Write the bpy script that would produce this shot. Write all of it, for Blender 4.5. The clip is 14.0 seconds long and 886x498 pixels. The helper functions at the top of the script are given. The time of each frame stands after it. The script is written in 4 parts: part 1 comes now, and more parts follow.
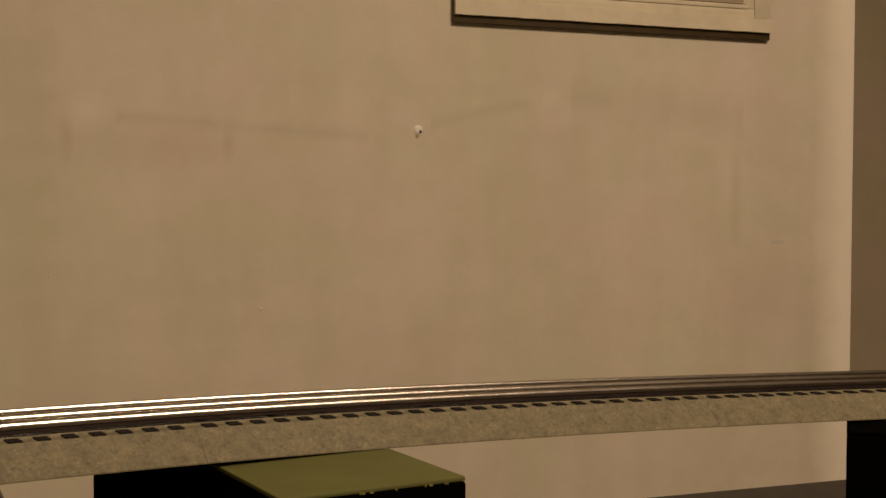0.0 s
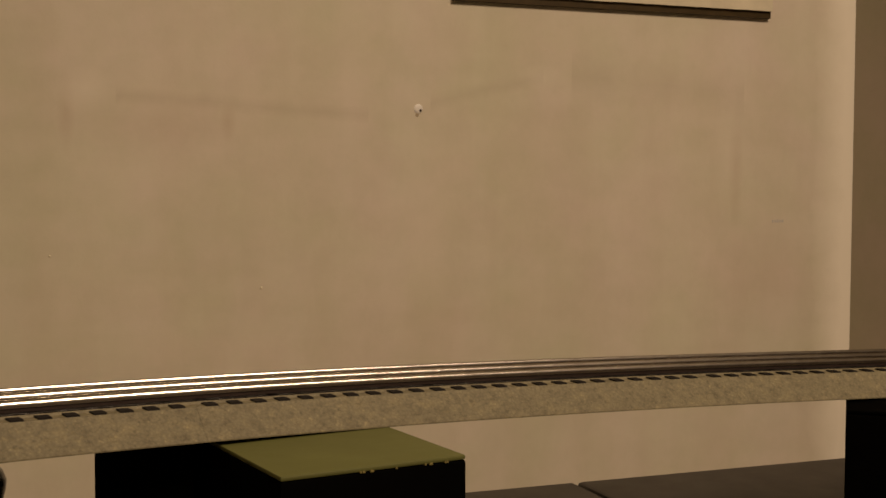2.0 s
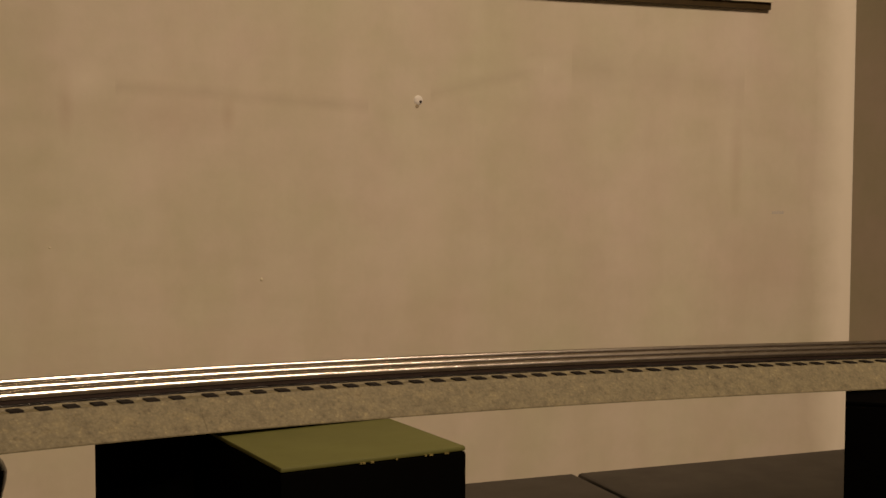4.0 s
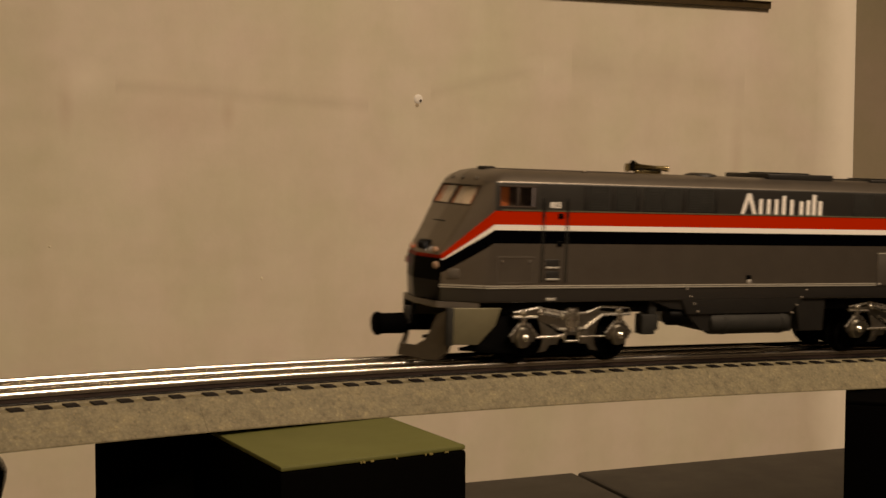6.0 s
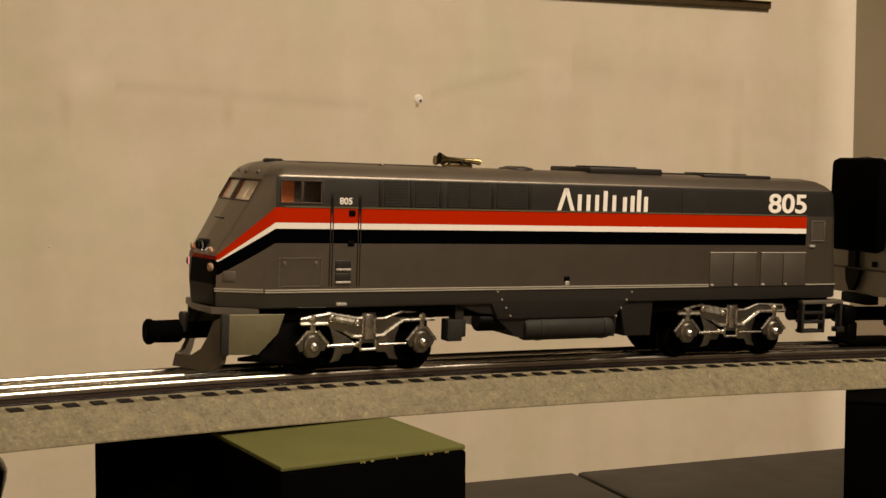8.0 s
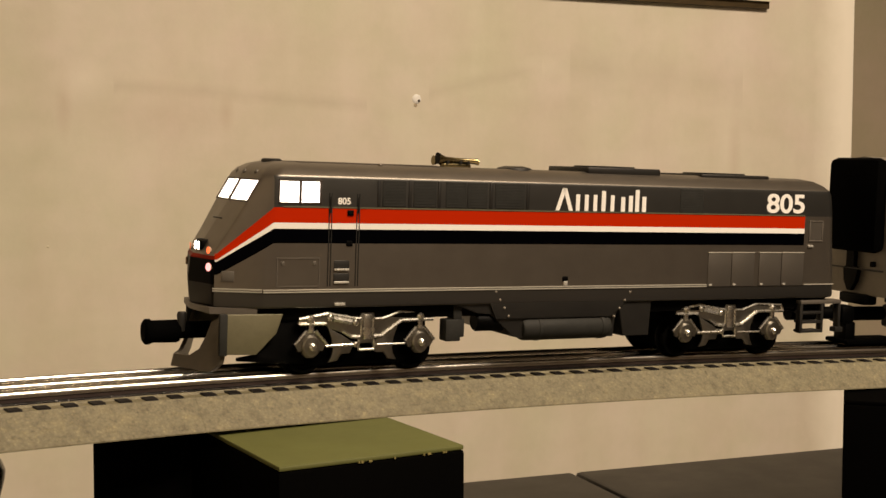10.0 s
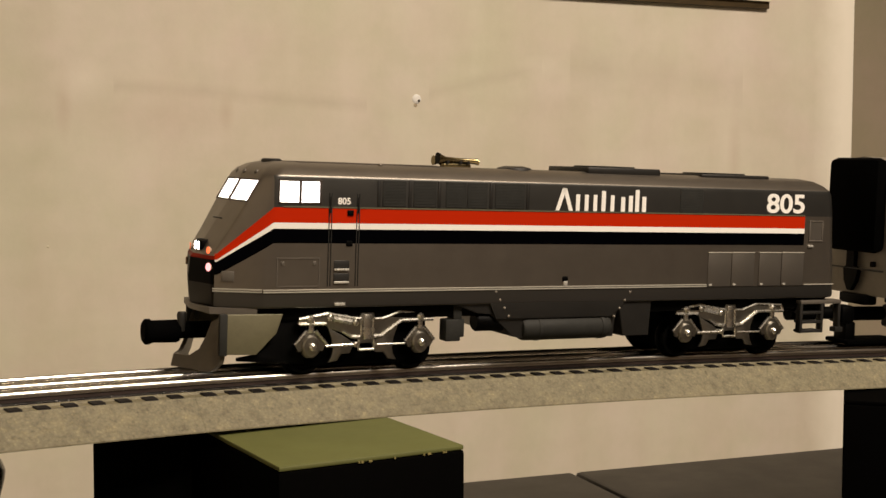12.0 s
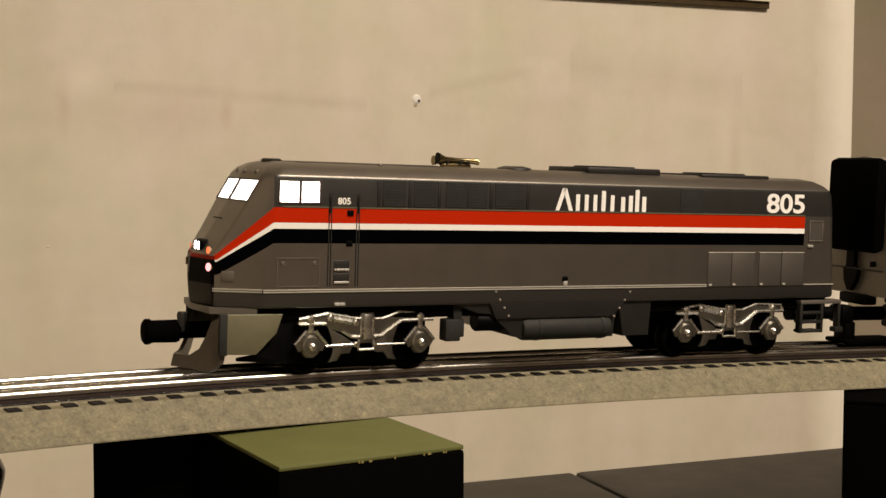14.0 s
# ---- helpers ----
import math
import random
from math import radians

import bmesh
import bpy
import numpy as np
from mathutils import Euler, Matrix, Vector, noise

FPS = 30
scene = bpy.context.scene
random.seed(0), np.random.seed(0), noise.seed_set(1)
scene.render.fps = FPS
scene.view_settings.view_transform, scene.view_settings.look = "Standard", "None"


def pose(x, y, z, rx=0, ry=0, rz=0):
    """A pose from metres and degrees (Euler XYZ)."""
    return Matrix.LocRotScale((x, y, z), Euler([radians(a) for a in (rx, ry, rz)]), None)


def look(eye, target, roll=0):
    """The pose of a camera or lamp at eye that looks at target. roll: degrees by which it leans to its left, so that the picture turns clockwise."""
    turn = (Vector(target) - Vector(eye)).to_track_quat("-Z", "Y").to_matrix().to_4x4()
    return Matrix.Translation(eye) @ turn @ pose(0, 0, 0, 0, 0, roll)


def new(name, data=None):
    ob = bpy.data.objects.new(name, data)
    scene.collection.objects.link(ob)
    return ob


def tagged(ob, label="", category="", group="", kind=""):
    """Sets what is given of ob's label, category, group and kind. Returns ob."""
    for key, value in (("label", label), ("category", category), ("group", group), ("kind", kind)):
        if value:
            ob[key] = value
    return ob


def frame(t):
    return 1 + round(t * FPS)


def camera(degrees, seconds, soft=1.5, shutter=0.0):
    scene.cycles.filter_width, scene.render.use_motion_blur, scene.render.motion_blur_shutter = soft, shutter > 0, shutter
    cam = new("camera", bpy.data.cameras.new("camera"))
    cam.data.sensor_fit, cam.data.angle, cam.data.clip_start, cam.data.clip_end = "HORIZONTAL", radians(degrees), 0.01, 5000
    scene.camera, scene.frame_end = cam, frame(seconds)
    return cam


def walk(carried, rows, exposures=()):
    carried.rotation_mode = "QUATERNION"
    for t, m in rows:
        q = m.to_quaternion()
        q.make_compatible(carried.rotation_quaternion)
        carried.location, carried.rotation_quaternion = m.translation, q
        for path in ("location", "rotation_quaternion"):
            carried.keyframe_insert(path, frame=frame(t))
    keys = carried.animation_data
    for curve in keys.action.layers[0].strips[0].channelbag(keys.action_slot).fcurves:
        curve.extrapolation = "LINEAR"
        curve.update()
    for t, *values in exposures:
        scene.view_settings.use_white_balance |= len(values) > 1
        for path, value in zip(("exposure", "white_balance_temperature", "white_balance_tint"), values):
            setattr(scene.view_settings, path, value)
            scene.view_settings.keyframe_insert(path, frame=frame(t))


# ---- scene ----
# The eye is the origin of the plan: x to the right, y away from it, z up from the floor.
TABLE = 0.75
EYE = Vector((0.0, 0.0, TABLE + 0.2245))
MM = 0.001
FAR = 1.5  # the wall's plan is laid out for a wall 0.9 m off and scaled out from the eye by this
PITCH = 0.05945
PER = 1 / 2232.2


def aim(down, right=0.0):
    a = PITCH - down * PER
    return look(EYE, EYE + Vector((right * PER, math.cos(a), -math.sin(a))), 0.164)


cam = camera(38.71, 14.0, soft=1.5, shutter=0.7)
walk(cam, [(t, aim(d, r)) for t, d, r in (
    (0.0, 54, -3), (0.5, 42, -3), (1.0, 33, -3), (1.5, 25, -3), (2.0, 17, -3), (2.5, 11, -3), (3.0, 6.5, -3),
    (3.6, 3, -3), (4.4, 1, -3), (5.3, 0, -3), (8.2, 0, -3), (8.8, 0, -2.6), (9.6, 0, -0.4), (10.3, 0, 0), (14.0, 0, 0))],
    exposures=[(0.0, -0.96, 8350, 20), (3.0, -0.93, 8350, 20), (5.3, -0.83, 8350, 20), (6.0, -0.70, 8350, 19), (6.5, -0.61, 8250, 18), (7.5, -0.33, 7700, 15), (8.2, -0.24, 7450, 14), (10.3, -0.05, 7100, 13), (11.2, -0.04, 6700, 12), (12.0, -0.04, 6560, 12), (14.0, -0.03, 6520, 12)])

# ---- world and lights ----
world = bpy.data.worlds.new("night_room")
world.use_nodes = True
world.node_tree.nodes["Background"].inputs[0].default_value = (1.0, 0.8, 0.6, 1)
world.node_tree.nodes["Background"].inputs[1].default_value = 0.02
scene.world = world


def panel_lamp(name, at, size, watts, colour):
    data = bpy.data.lights.new(name, "AREA")
    data.shape, data.size, data.energy, data.color = "DISK", size, watts, colour
    ob = new(name, data)
    ob.location = at
    return ob


WARM = (1.0, 0.86, 0.69)
LAMP_AT = Vector((0.92, -0.22, 2.33))
LAMP_WIDE = 0.90
panel_lamp("ceiling_light_panel", LAMP_AT, LAMP_WIDE, 73.0, WARM)


# ---- materials ----
class Nodes:
    def __init__(self, name):
        self.m = bpy.data.materials.new(name)
        self.m.use_nodes = True
        self.t = self.m.node_tree
        self.b = self.t.nodes["Principled BSDF"]

    def add(self, kind, **values):
        n = self.t.nodes.new(kind)
        for k, v in values.items():
            n.inputs[k].default_value = v
        return n

    def link(self, a, b):
        self.t.links.new(a, b)

    def coords(self):
        return self.t.nodes.new("ShaderNodeTexCoord").outputs["Object"]

    def noise(self, scale, detail=4.0, rough=0.6):
        n = self.add("ShaderNodeTexNoise", Scale=scale, Detail=detail, Roughness=rough)
        self.link(self.coords(), n.inputs["Vector"])
        return n.outputs["Fac"]

    def ramp(self, fac, stops):
        n = self.t.nodes.new("ShaderNodeValToRGB")
        el = n.color_ramp.elements
        while len(el) < len(stops):
            el.new(0.5)
        for e, (p, c) in zip(el, stops):
            e.position, e.color = p, (*c, 1)
        self.link(fac, n.inputs["Fac"])
        return n.outputs["Color"]

    def mix(self, fac, a, b, mode="MIX"):
        n = self.t.nodes.new("ShaderNodeMix")
        n.data_type, n.blend_type = "RGBA", mode
        for sock, v in ((n.inputs[0], fac), (n.inputs[6], a), (n.inputs[7], b)):
            if hasattr(v, "is_output"):
                self.link(v, sock)
            elif isinstance(v, tuple):
                sock.default_value = (*v, 1)
            else:
                sock.default_value = v
        return n.outputs[2]

    def math(self, op, a, b=0.0, clamp=False):
        n = self.t.nodes.new("ShaderNodeMath")
        n.operation, n.use_clamp = op, clamp
        for sock, v in zip(n.inputs, (a, b)):
            if hasattr(v, "is_output"):
                self.link(v, sock)
            else:
                sock.default_value = v
        return n.outputs[0]

    def bump(self, height, strength, distance):
        n = self.add("ShaderNodeBump", Strength=strength, Distance=distance)
        self.link(height, n.inputs["Height"])
        self.link(n.outputs["Normal"], self.b.inputs["Normal"])


def paint(name, colour, rough=0.5, metal=0.0, vary=0.12, scale=60.0, grain=900.0, relief=0.0001, coat=0.0, spec=0.5):
    """A painted, moulded or metal surface: colour that varies at two scales, gloss that varies, fine relief."""
    n = Nodes(name)
    dark = tuple(c * (1 - vary) for c in colour)
    light = tuple(min(1, c * (1 + vary)) for c in colour)
    big = n.ramp(n.noise(scale), [(0.3, dark), (0.7, light)])
    fine = n.noise(grain, 2.0)
    n.link(n.mix(0.25, big, n.ramp(fine, [(0.3, dark), (0.7, light)])), n.b.inputs["Base Color"])
    n.link(n.math("ADD", n.math("MULTIPLY", n.noise(scale * 2.3), 0.16), rough - 0.08), n.b.inputs["Roughness"])
    n.b.inputs["Metallic"].default_value = metal
    n.b.inputs["Coat Weight"].default_value = coat
    n.b.inputs["Specular IOR Level"].default_value = spec
    if relief:
        n.bump(fine, 0.3, relief)
    return n.m


def glow(name, colour, strength):
    n = Nodes(name)
    n.b.inputs["Base Color"].default_value = (*colour, 1)
    n.b.inputs["Emission Color"].default_value = (*colour, 1)
    n.b.inputs["Emission Strength"].default_value = strength
    return n.m


def wall_paint(name, colour, stains=True):
    """Old emulsion: broad uneven patches, rubbed streaks, filled spots, a paler ragged band along the corner, roller
    texture.
    """
    n = Nodes(name)
    dark = tuple(c * 0.9 for c in colour)
    base = n.ramp(n.noise(2.1, 3.0), [(0.3, dark), (0.72, colour)])
    warm = n.ramp(n.noise(6.0, 5.0), [(0.35, (0.89, 0.94, 0.85)), (0.65, (1.0, 0.965, 0.99))])
    base = n.mix(0.85, base, warm, "MULTIPLY")
    blot = n.ramp(n.noise(25.0, 4.0, 0.65), [(0.36, (0.93, 0.925, 0.90)), (0.62, (1.03, 1.02, 1.02))])
    base = n.mix(0.5, base, blot, "MULTIPLY")
    if stains:
        stretch = n.add("ShaderNodeMapping", Scale=(2.0, 2.0, 14.0))
        n.link(n.coords(), stretch.inputs["Vector"])
        tex = n.add("ShaderNodeTexNoise", Scale=1.1, Detail=3.0)
        n.link(stretch.outputs[0], tex.inputs["Vector"])
        base = n.mix(0.22, base, n.ramp(tex.outputs["Fac"], [(0.42, (0.93, 0.91, 0.87)), (0.55, (1, 1, 1))]), "MULTIPLY")
        brushed = n.add("ShaderNodeMapping", Scale=(16.0, 2.0, 1.6))
        n.link(n.coords(), brushed.inputs["Vector"])
        strokes = n.add("ShaderNodeTexNoise", Scale=1.0, Detail=4.0)
        n.link(brushed.outputs[0], strokes.inputs["Vector"])
        base = n.mix(0.35, base, n.ramp(strokes.outputs["Fac"], [(0.40, (0.93, 0.90, 0.87)), (0.58, (1.02, 1.02, 1.02))]), "MULTIPLY")
        xyz = n.t.nodes.new("ShaderNodeSeparateXYZ")
        n.link(n.coords(), xyz.inputs[0])
        wx = n.math("DIVIDE", xyz.outputs[0], FAR)
        wz = n.math("DIVIDE", n.math("SUBTRACT", xyz.outputs[2], EYE.z), FAR)
        wobble = n.math("SUBTRACT", n.noise(22.0), 0.5)
        wz = n.math("ADD", wz, n.math("MULTIPLY", wobble, 0.006))
        rub = n.math("MULTIPLY", n.noise(20.0), 0.36)

        def spot(x, z, w, h):
            a = n.math("POWER", n.math("DIVIDE", n.math("SUBTRACT", wx, x), w), 2.0)
            b = n.math("POWER", n.math("DIVIDE", n.math("SUBTRACT", wz, z), h), 2.0)
            return n.math("SUBTRACT", 1.0, n.math("SQRT", n.math("ADD", a, b)), clamp=True)

        for x0, z0, x1, z1, w in ((-0.228, 0.057, -0.057, 0.047, 0.006), (-0.011, 0.057, 0.077, 0.078, 0.007), (0.10, 0.080, 0.25, 0.070, 0.02)):
            k = (z1 - z0) / (x1 - x0)
            mid = n.math("ADD", n.math("MULTIPLY", n.math("SUBTRACT", wx, x0), k), z0)
            near = n.math("SUBTRACT", 1.0, n.math("DIVIDE", n.math("ABSOLUTE", n.math("SUBTRACT", wz, mid)), w), clamp=True)
            span = n.math("MULTIPLY", n.math("GREATER_THAN", wx, x0), n.math("LESS_THAN", wx, x1))
            base = n.mix(n.math("MULTIPLY", n.math("MULTIPLY", near, span), rub), base, (0.42, 0.35, 0.26))
        # brownish rubs, then paler dabs of filler
        for x, z, w, h, much in ((-0.259, 0.045, 0.006, 0.030, 0.30), (-0.155, 0.040, 0.006, 0.014, 0.30), (0.243, 0.012, 0.007, 0.050, 0.28), (-0.200, 0.038, 0.08, 0.022, 0.20),
                                 (0.275, -0.075, 0.06, 0.055, 0.24), (-0.02, -0.10, 0.10, 0.05, 0.12)):
            base = n.mix(n.math("MULTIPLY", spot(x, z, w, h), much), base, (0.50, 0.37, 0.27))
        for x, z, w, h, much in ((-0.247, 0.060, 0.022, 0.016, 0.55), (0.075, 0.078, 0.022, 0.010, 0.35), (0.235, 0.030, 0.012, 0.06, 0.25), (-0.01, -0.02, 0.03, 0.09, 0.18)):
            base = n.mix(n.math("MULTIPLY", spot(x, z, w, h), much), base, (0.88, 0.81, 0.70))
        ragged = n.math("ADD", wx, n.math("MULTIPLY", wobble, 0.02))
        corner_band = n.math("DIVIDE", n.math("SUBTRACT", ragged, 0.316), 0.030, clamp=True)
        base = n.mix(n.math("MULTIPLY", corner_band, 0.95), base, (0.96, 0.90, 0.78))
    n.link(base, n.b.inputs["Base Color"])
    n.b.inputs["Roughness"].default_value = 0.7
    n.bump(n.math("ADD", n.noise(300.0, 3.0), n.math("MULTIPLY", n.noise(30.0), 2.0)), 0.12, 0.0006)
    return n.m


def ballast_plastic():
    """Moulded grey roadbed with a stone grain, speckled lighter and darker."""
    n = Nodes("grey_ballast_plastic")
    v = n.add("ShaderNodeTexVoronoi", Scale=650.0)
    n.link(n.coords(), v.inputs["Vector"])
    stones = n.ramp(v.outputs["Distance"], [(0.0, (0.180, 0.158, 0.098)), (0.8, (0.128, 0.112, 0.067))])
    patch = n.ramp(n.noise(110.0, 6.0, 0.75), [(0.32, (0.74, 0.71, 0.62)), (0.50, (0.98, 0.98, 0.95)), (0.66, (1.30, 1.26, 1.14))])
    grains = n.ramp(n.noise(300.0, 3.0, 0.8), [(0.34, (0.58, 0.55, 0.48)), (0.46, (1, 1, 1)), (0.58, (1.0, 1.0, 1.0)), (0.68, (1.6, 1.56, 1.45))])
    n.link(n.mix(0.75, n.mix(0.85, stones, patch, "MULTIPLY"), grains, "MULTIPLY"), n.b.inputs["Base Color"])
    n.b.inputs["Roughness"].default_value = 0.62
    n.bump(n.math("ADD", n.math("MULTIPLY", v.outputs["Distance"], -1.0), n.noise(160.0)), 0.3, 0.0005)
    return n.m


def livery():
    """Silver shell with a dark upper band and red, white and black stripes that dip over the nose. Object space, metres."""
    n = Nodes("striped_silver_shell_paint")
    xyz = n.t.nodes.new("ShaderNodeSeparateXYZ")
    n.link(n.coords(), xyz.inputs[0])
    x, z = xyz.outputs[0], xyz.outputs[2]
    ahead = n.math("MINIMUM", n.math("MAXIMUM", n.math("SUBTRACT", -0.0494, x), 0.0), 0.0246)

    def dipped(slope):
        return n.math("ADD", z, n.math("MULTIPLY", ahead, slope))

    def both(a, b):
        return n.math("MULTIPLY", a, b)

    def band(v, lo, hi):
        return both(n.math("GREATER_THAN", v, lo), n.math("LESS_THAN", v, hi))

    length = both(n.math("LESS_THAN", x, 0.2772), n.math("GREATER_THAN", x, -0.0748))
    metal = n.ramp(n.noise(70.0, 3.0), [(0.3, (0.185, 0.163, 0.138)), (0.7, (0.205, 0.182, 0.154))])
    upper = both(band(z, 0.0822, 0.0972), n.math("GREATER_THAN", x, -0.0494))
    c = n.mix(upper, metal, (0.092, 0.090, 0.085))
    red = both(both(n.math("GREATER_THAN", dipped(0.747), 0.0750), n.math("LESS_THAN", dipped(0.925), 0.0822)), length)
    white = both(both(n.math("GREATER_THAN", dipped(0.664), 0.0721), n.math("LESS_THAN", dipped(0.747), 0.0750)), length)
    black = both(both(n.math("GREATER_THAN", dipped(0.640), 0.0652), n.math("LESS_THAN", dipped(0.664), 0.0721)), length)
    ahead_of = n.math("LESS_THAN", x, -0.0748)
    front = both(ahead_of, band(z, 0.0450, 0.0566))
    front_red = both(ahead_of, band(z, 0.0566, 0.0584))
    low_shade = both(ahead_of, n.math("LESS_THAN", z, 0.0450))
    skirt = both(n.math("LESS_THAN", z, 0.0417), n.math("GREATER_THAN", x, -0.0748))
    c = n.mix(skirt, c, (0.105, 0.100, 0.094))
    c = n.mix(red, c, (0.43, 0.020, 0.003))
    c = n.mix(white, c, (0.80, 0.78, 0.74))
    c = n.mix(black, c, (0.0003, 0.0004, 0.0010))
    # The low nose front is silver; its dark reflection is painted in.
    c = n.mix(low_shade, c, (0.022, 0.020, 0.018))
    c = n.mix(front, c, (0.002, 0.0016, 0.0016))
    # The stripe red again, darkened for the shaded nose front.
    c = n.mix(front_red, c, (0.16, 0.010, 0.003))
    painted = n.math("ADD", n.math("ADD", red, white), n.math("ADD", black, n.math("ADD", front, front_red)), clamp=True)
    n.link(c, n.b.inputs["Base Color"])
    plain = n.math("SUBTRACT", 1.0, painted, clamp=True)
    n.link(n.math("MULTIPLY", plain, 0.88), n.b.inputs["Metallic"])
    n.link(n.math("ADD", n.math("MULTIPLY", plain, 0.45), 0.03), n.b.inputs["Specular IOR Level"])
    n.link(n.math("ADD", n.math("MULTIPLY", n.noise(130.0), 0.10), 0.35), n.b.inputs["Roughness"])
    n.bump(n.noise(1500.0, 2.0), 0.12, 0.00008)
    return n.m


M_WALL = wall_paint("cream_wall_paint", (0.79, 0.725, 0.615))
# The tan tone stands in for dimmer light on the set-back wall.
M_RECESS = wall_paint("shade_toned_wall_paint", (0.55, 0.47, 0.35), False)
# For unseen walls, kept dark so the train's sides mirror less light.
M_DIM = wall_paint("reflection_dimming_paint", (0.20, 0.165, 0.13), False)
M_CEIL = wall_paint("white_ceiling_paint", (0.82, 0.79, 0.73), False)
M_FLOOR = paint("brown_carpet", (0.24, 0.195, 0.15), 0.9, 0, 0.25, 8, 500, 0.002)
M_BOARD = paint("black_brown_board", (0.011, 0.008, 0.007), 0.45, 0, 0.4, 12, 300, 0.0002, 0, 0.35)
M_BLACKCARD = paint("matt_black_card", (0.0012, 0.0011, 0.001), 0.9, 0, 0.3, 20, 600, 0.0001, 0, 0.02)
M_GREEN = paint("olive_green_card", (0.098, 0.104, 0.028), 0.65, 0, 0.10, 30, 900, 0.0001)
M_WORN = paint("worn_yellow_card_edge", (0.17, 0.14, 0.045), 0.8, 0, 0.3, 120, 900)
M_FRAME = paint("cream_painted_moulding", (0.74, 0.68, 0.53), 0.5, 0, 0.10, 40, 500, 0.0003)
M_FRAME_SIDE = paint("shade_olive_frame_edge", (0.070, 0.046, 0.018), 0.6, 0, 0.3, 60, 500)
M_FRAME_DULL = paint("chipped_plaster", (0.40, 0.33, 0.23), 0.8, 0, 0.2, 200, 900)
M_ROAD = ballast_plastic()
M_TIE = paint("black_brown_plastic_tie", (0.0045, 0.0032, 0.0028), 0.6, 0, 0.3, 150, 900, 0.0001, 0, 0.2)
M_RAIL = paint("nickel_rail", (0.74, 0.70, 0.65), 0.20, 1.0, 0.08, 60, 1500)
M_RAIL_SIDE = paint("dull_rail_web", (0.030, 0.018, 0.014), 0.5, 0.3, 0.3, 90, 900)
M_SHELL = livery()
M_SILVER = paint("silver_grey_plastic", (0.13, 0.115, 0.098), 0.42, 0.35, 0.10, 80, 1200, 0.00008)
M_DARKGREY = paint("dark_grey_plastic", (0.018, 0.017, 0.0155), 0.45, 0.2, 0.15, 80, 1200, 0.00008)
M_LOUVRE = paint("charcoal_grille", (0.022, 0.022, 0.020), 0.65, 0.0, 0.2, 200, 1200, 0.0001, 0, 0.2)
M_BLACK = paint("black_plastic", (0.0012, 0.0012, 0.0012), 0.5, 0, 0.3, 90, 900, 0.0001, 0, 0.06)
M_RUBBER = paint("matt_black_rubber", (0.0010, 0.0010, 0.0010), 0.85, 0, 0.3, 90, 900, 0.0001, 0, 0.02)
M_WHEEL = paint("blackened_steel_wheel", (0.0012, 0.0011, 0.001), 0.5, 0.1, 0.3, 90, 900, 0.0001, 0, 0.06)
M_CHROME = paint("bright_plated_metal", (0.76, 0.74, 0.68), 0.27, 1.0, 0.08, 160, 1200)
M_TRIM = paint("bright_silver_trim", (0.74, 0.72, 0.66), 0.28, 0.6, 0.1, 100, 900, 0)
M_DOOR = paint("satin_silver_door_paint", (0.120, 0.107, 0.092), 0.45, 0.6, 0.05, 60, 900, 0.00005)
M_SILL = paint("satin_silver_sill_paint", (0.46, 0.44, 0.38), 0.38, 0.35, 0.06, 60, 900, 0, 0, 0.2)
M_BRASS = paint("brass_plate", (0.26, 0.21, 0.11), 0.25, 1.0, 0.15, 160, 900)
M_WHITE = paint("white_lettering_paint", (0.86, 0.84, 0.80), 0.45, 0, 0.04, 100, 900, 0)
M_OLIVE = paint("olive_grey_plastic", (0.142, 0.130, 0.080), 0.45, 0.2, 0.12, 80, 900)
M_ORANGE = paint("orange_brown_cab_lining", (0.46, 0.12, 0.022), 0.6, 0, 0.25, 120, 900)
M_CABDARK = paint("dark_cab_lining", (0.035, 0.022, 0.015), 0.6, 0, 0.3, 120, 900)
M_MARKER = paint("dull_amber_lens", (0.42, 0.28, 0.20), 0.15, 0, 0.1, 300, 900)
M_JAR = paint("dark_brown_glaze", (0.035, 0.020, 0.012), 0.25, 0, 0.4, 40, 300)
M_CARGREY = paint("satin_grey_car_end", (0.23, 0.205, 0.17), 0.5, 0.3, 0.15, 60, 900)
M_PALE = paint("pale_cab_panel", (0.55, 0.45, 0.34), 0.5, 0, 0.1, 120, 900)
M_PLATED = paint("dull_plated_metal", (0.30, 0.285, 0.25), 0.33, 1.0, 0.15, 160, 1200)
M_BRONZE = paint("dark_bronze_grey_plastic", (0.080, 0.066, 0.048), 0.4, 0.3, 0.15, 80, 900)
M_LIT = glow("lit_cab_lamp", (1.0, 0.93, 0.88), 9.0)
M_LIT_RED = glow("lit_red_marker", (1.0, 0.16, 0.05), 1.6)
M_LIT_PINK = glow("lit_pink_lamp", (1.0, 0.42, 0.42), 1.7)


def glass():
    n = Nodes("clear_window_glass")
    n.b.inputs["Base Color"].default_value = (0.95, 0.95, 0.93, 1)
    n.b.inputs["Roughness"].default_value = 0.03
    n.b.inputs["IOR"].default_value = 1.25
    n.b.inputs["Transmission Weight"].default_value = 1.0
    return n.m


M_GLASS = glass()


# ---- mesh helpers ----
def finish(bm, sharp=35.0):
    bmesh.ops.recalc_face_normals(bm, faces=bm.faces)
    for f in bm.faces:
        f.smooth = True
    for e in bm.edges:
        if len(e.link_faces) == 2 and e.calc_face_angle(0) > radians(sharp):
            e.smooth = False
    return bm


def mesh_of(name, bm, material):
    finish(bm)
    me = bpy.data.meshes.new(name)
    bm.to_mesh(me)
    bm.free()
    for m in material if isinstance(material, (list, tuple)) else [material]:
        me.materials.append(m)
    return me


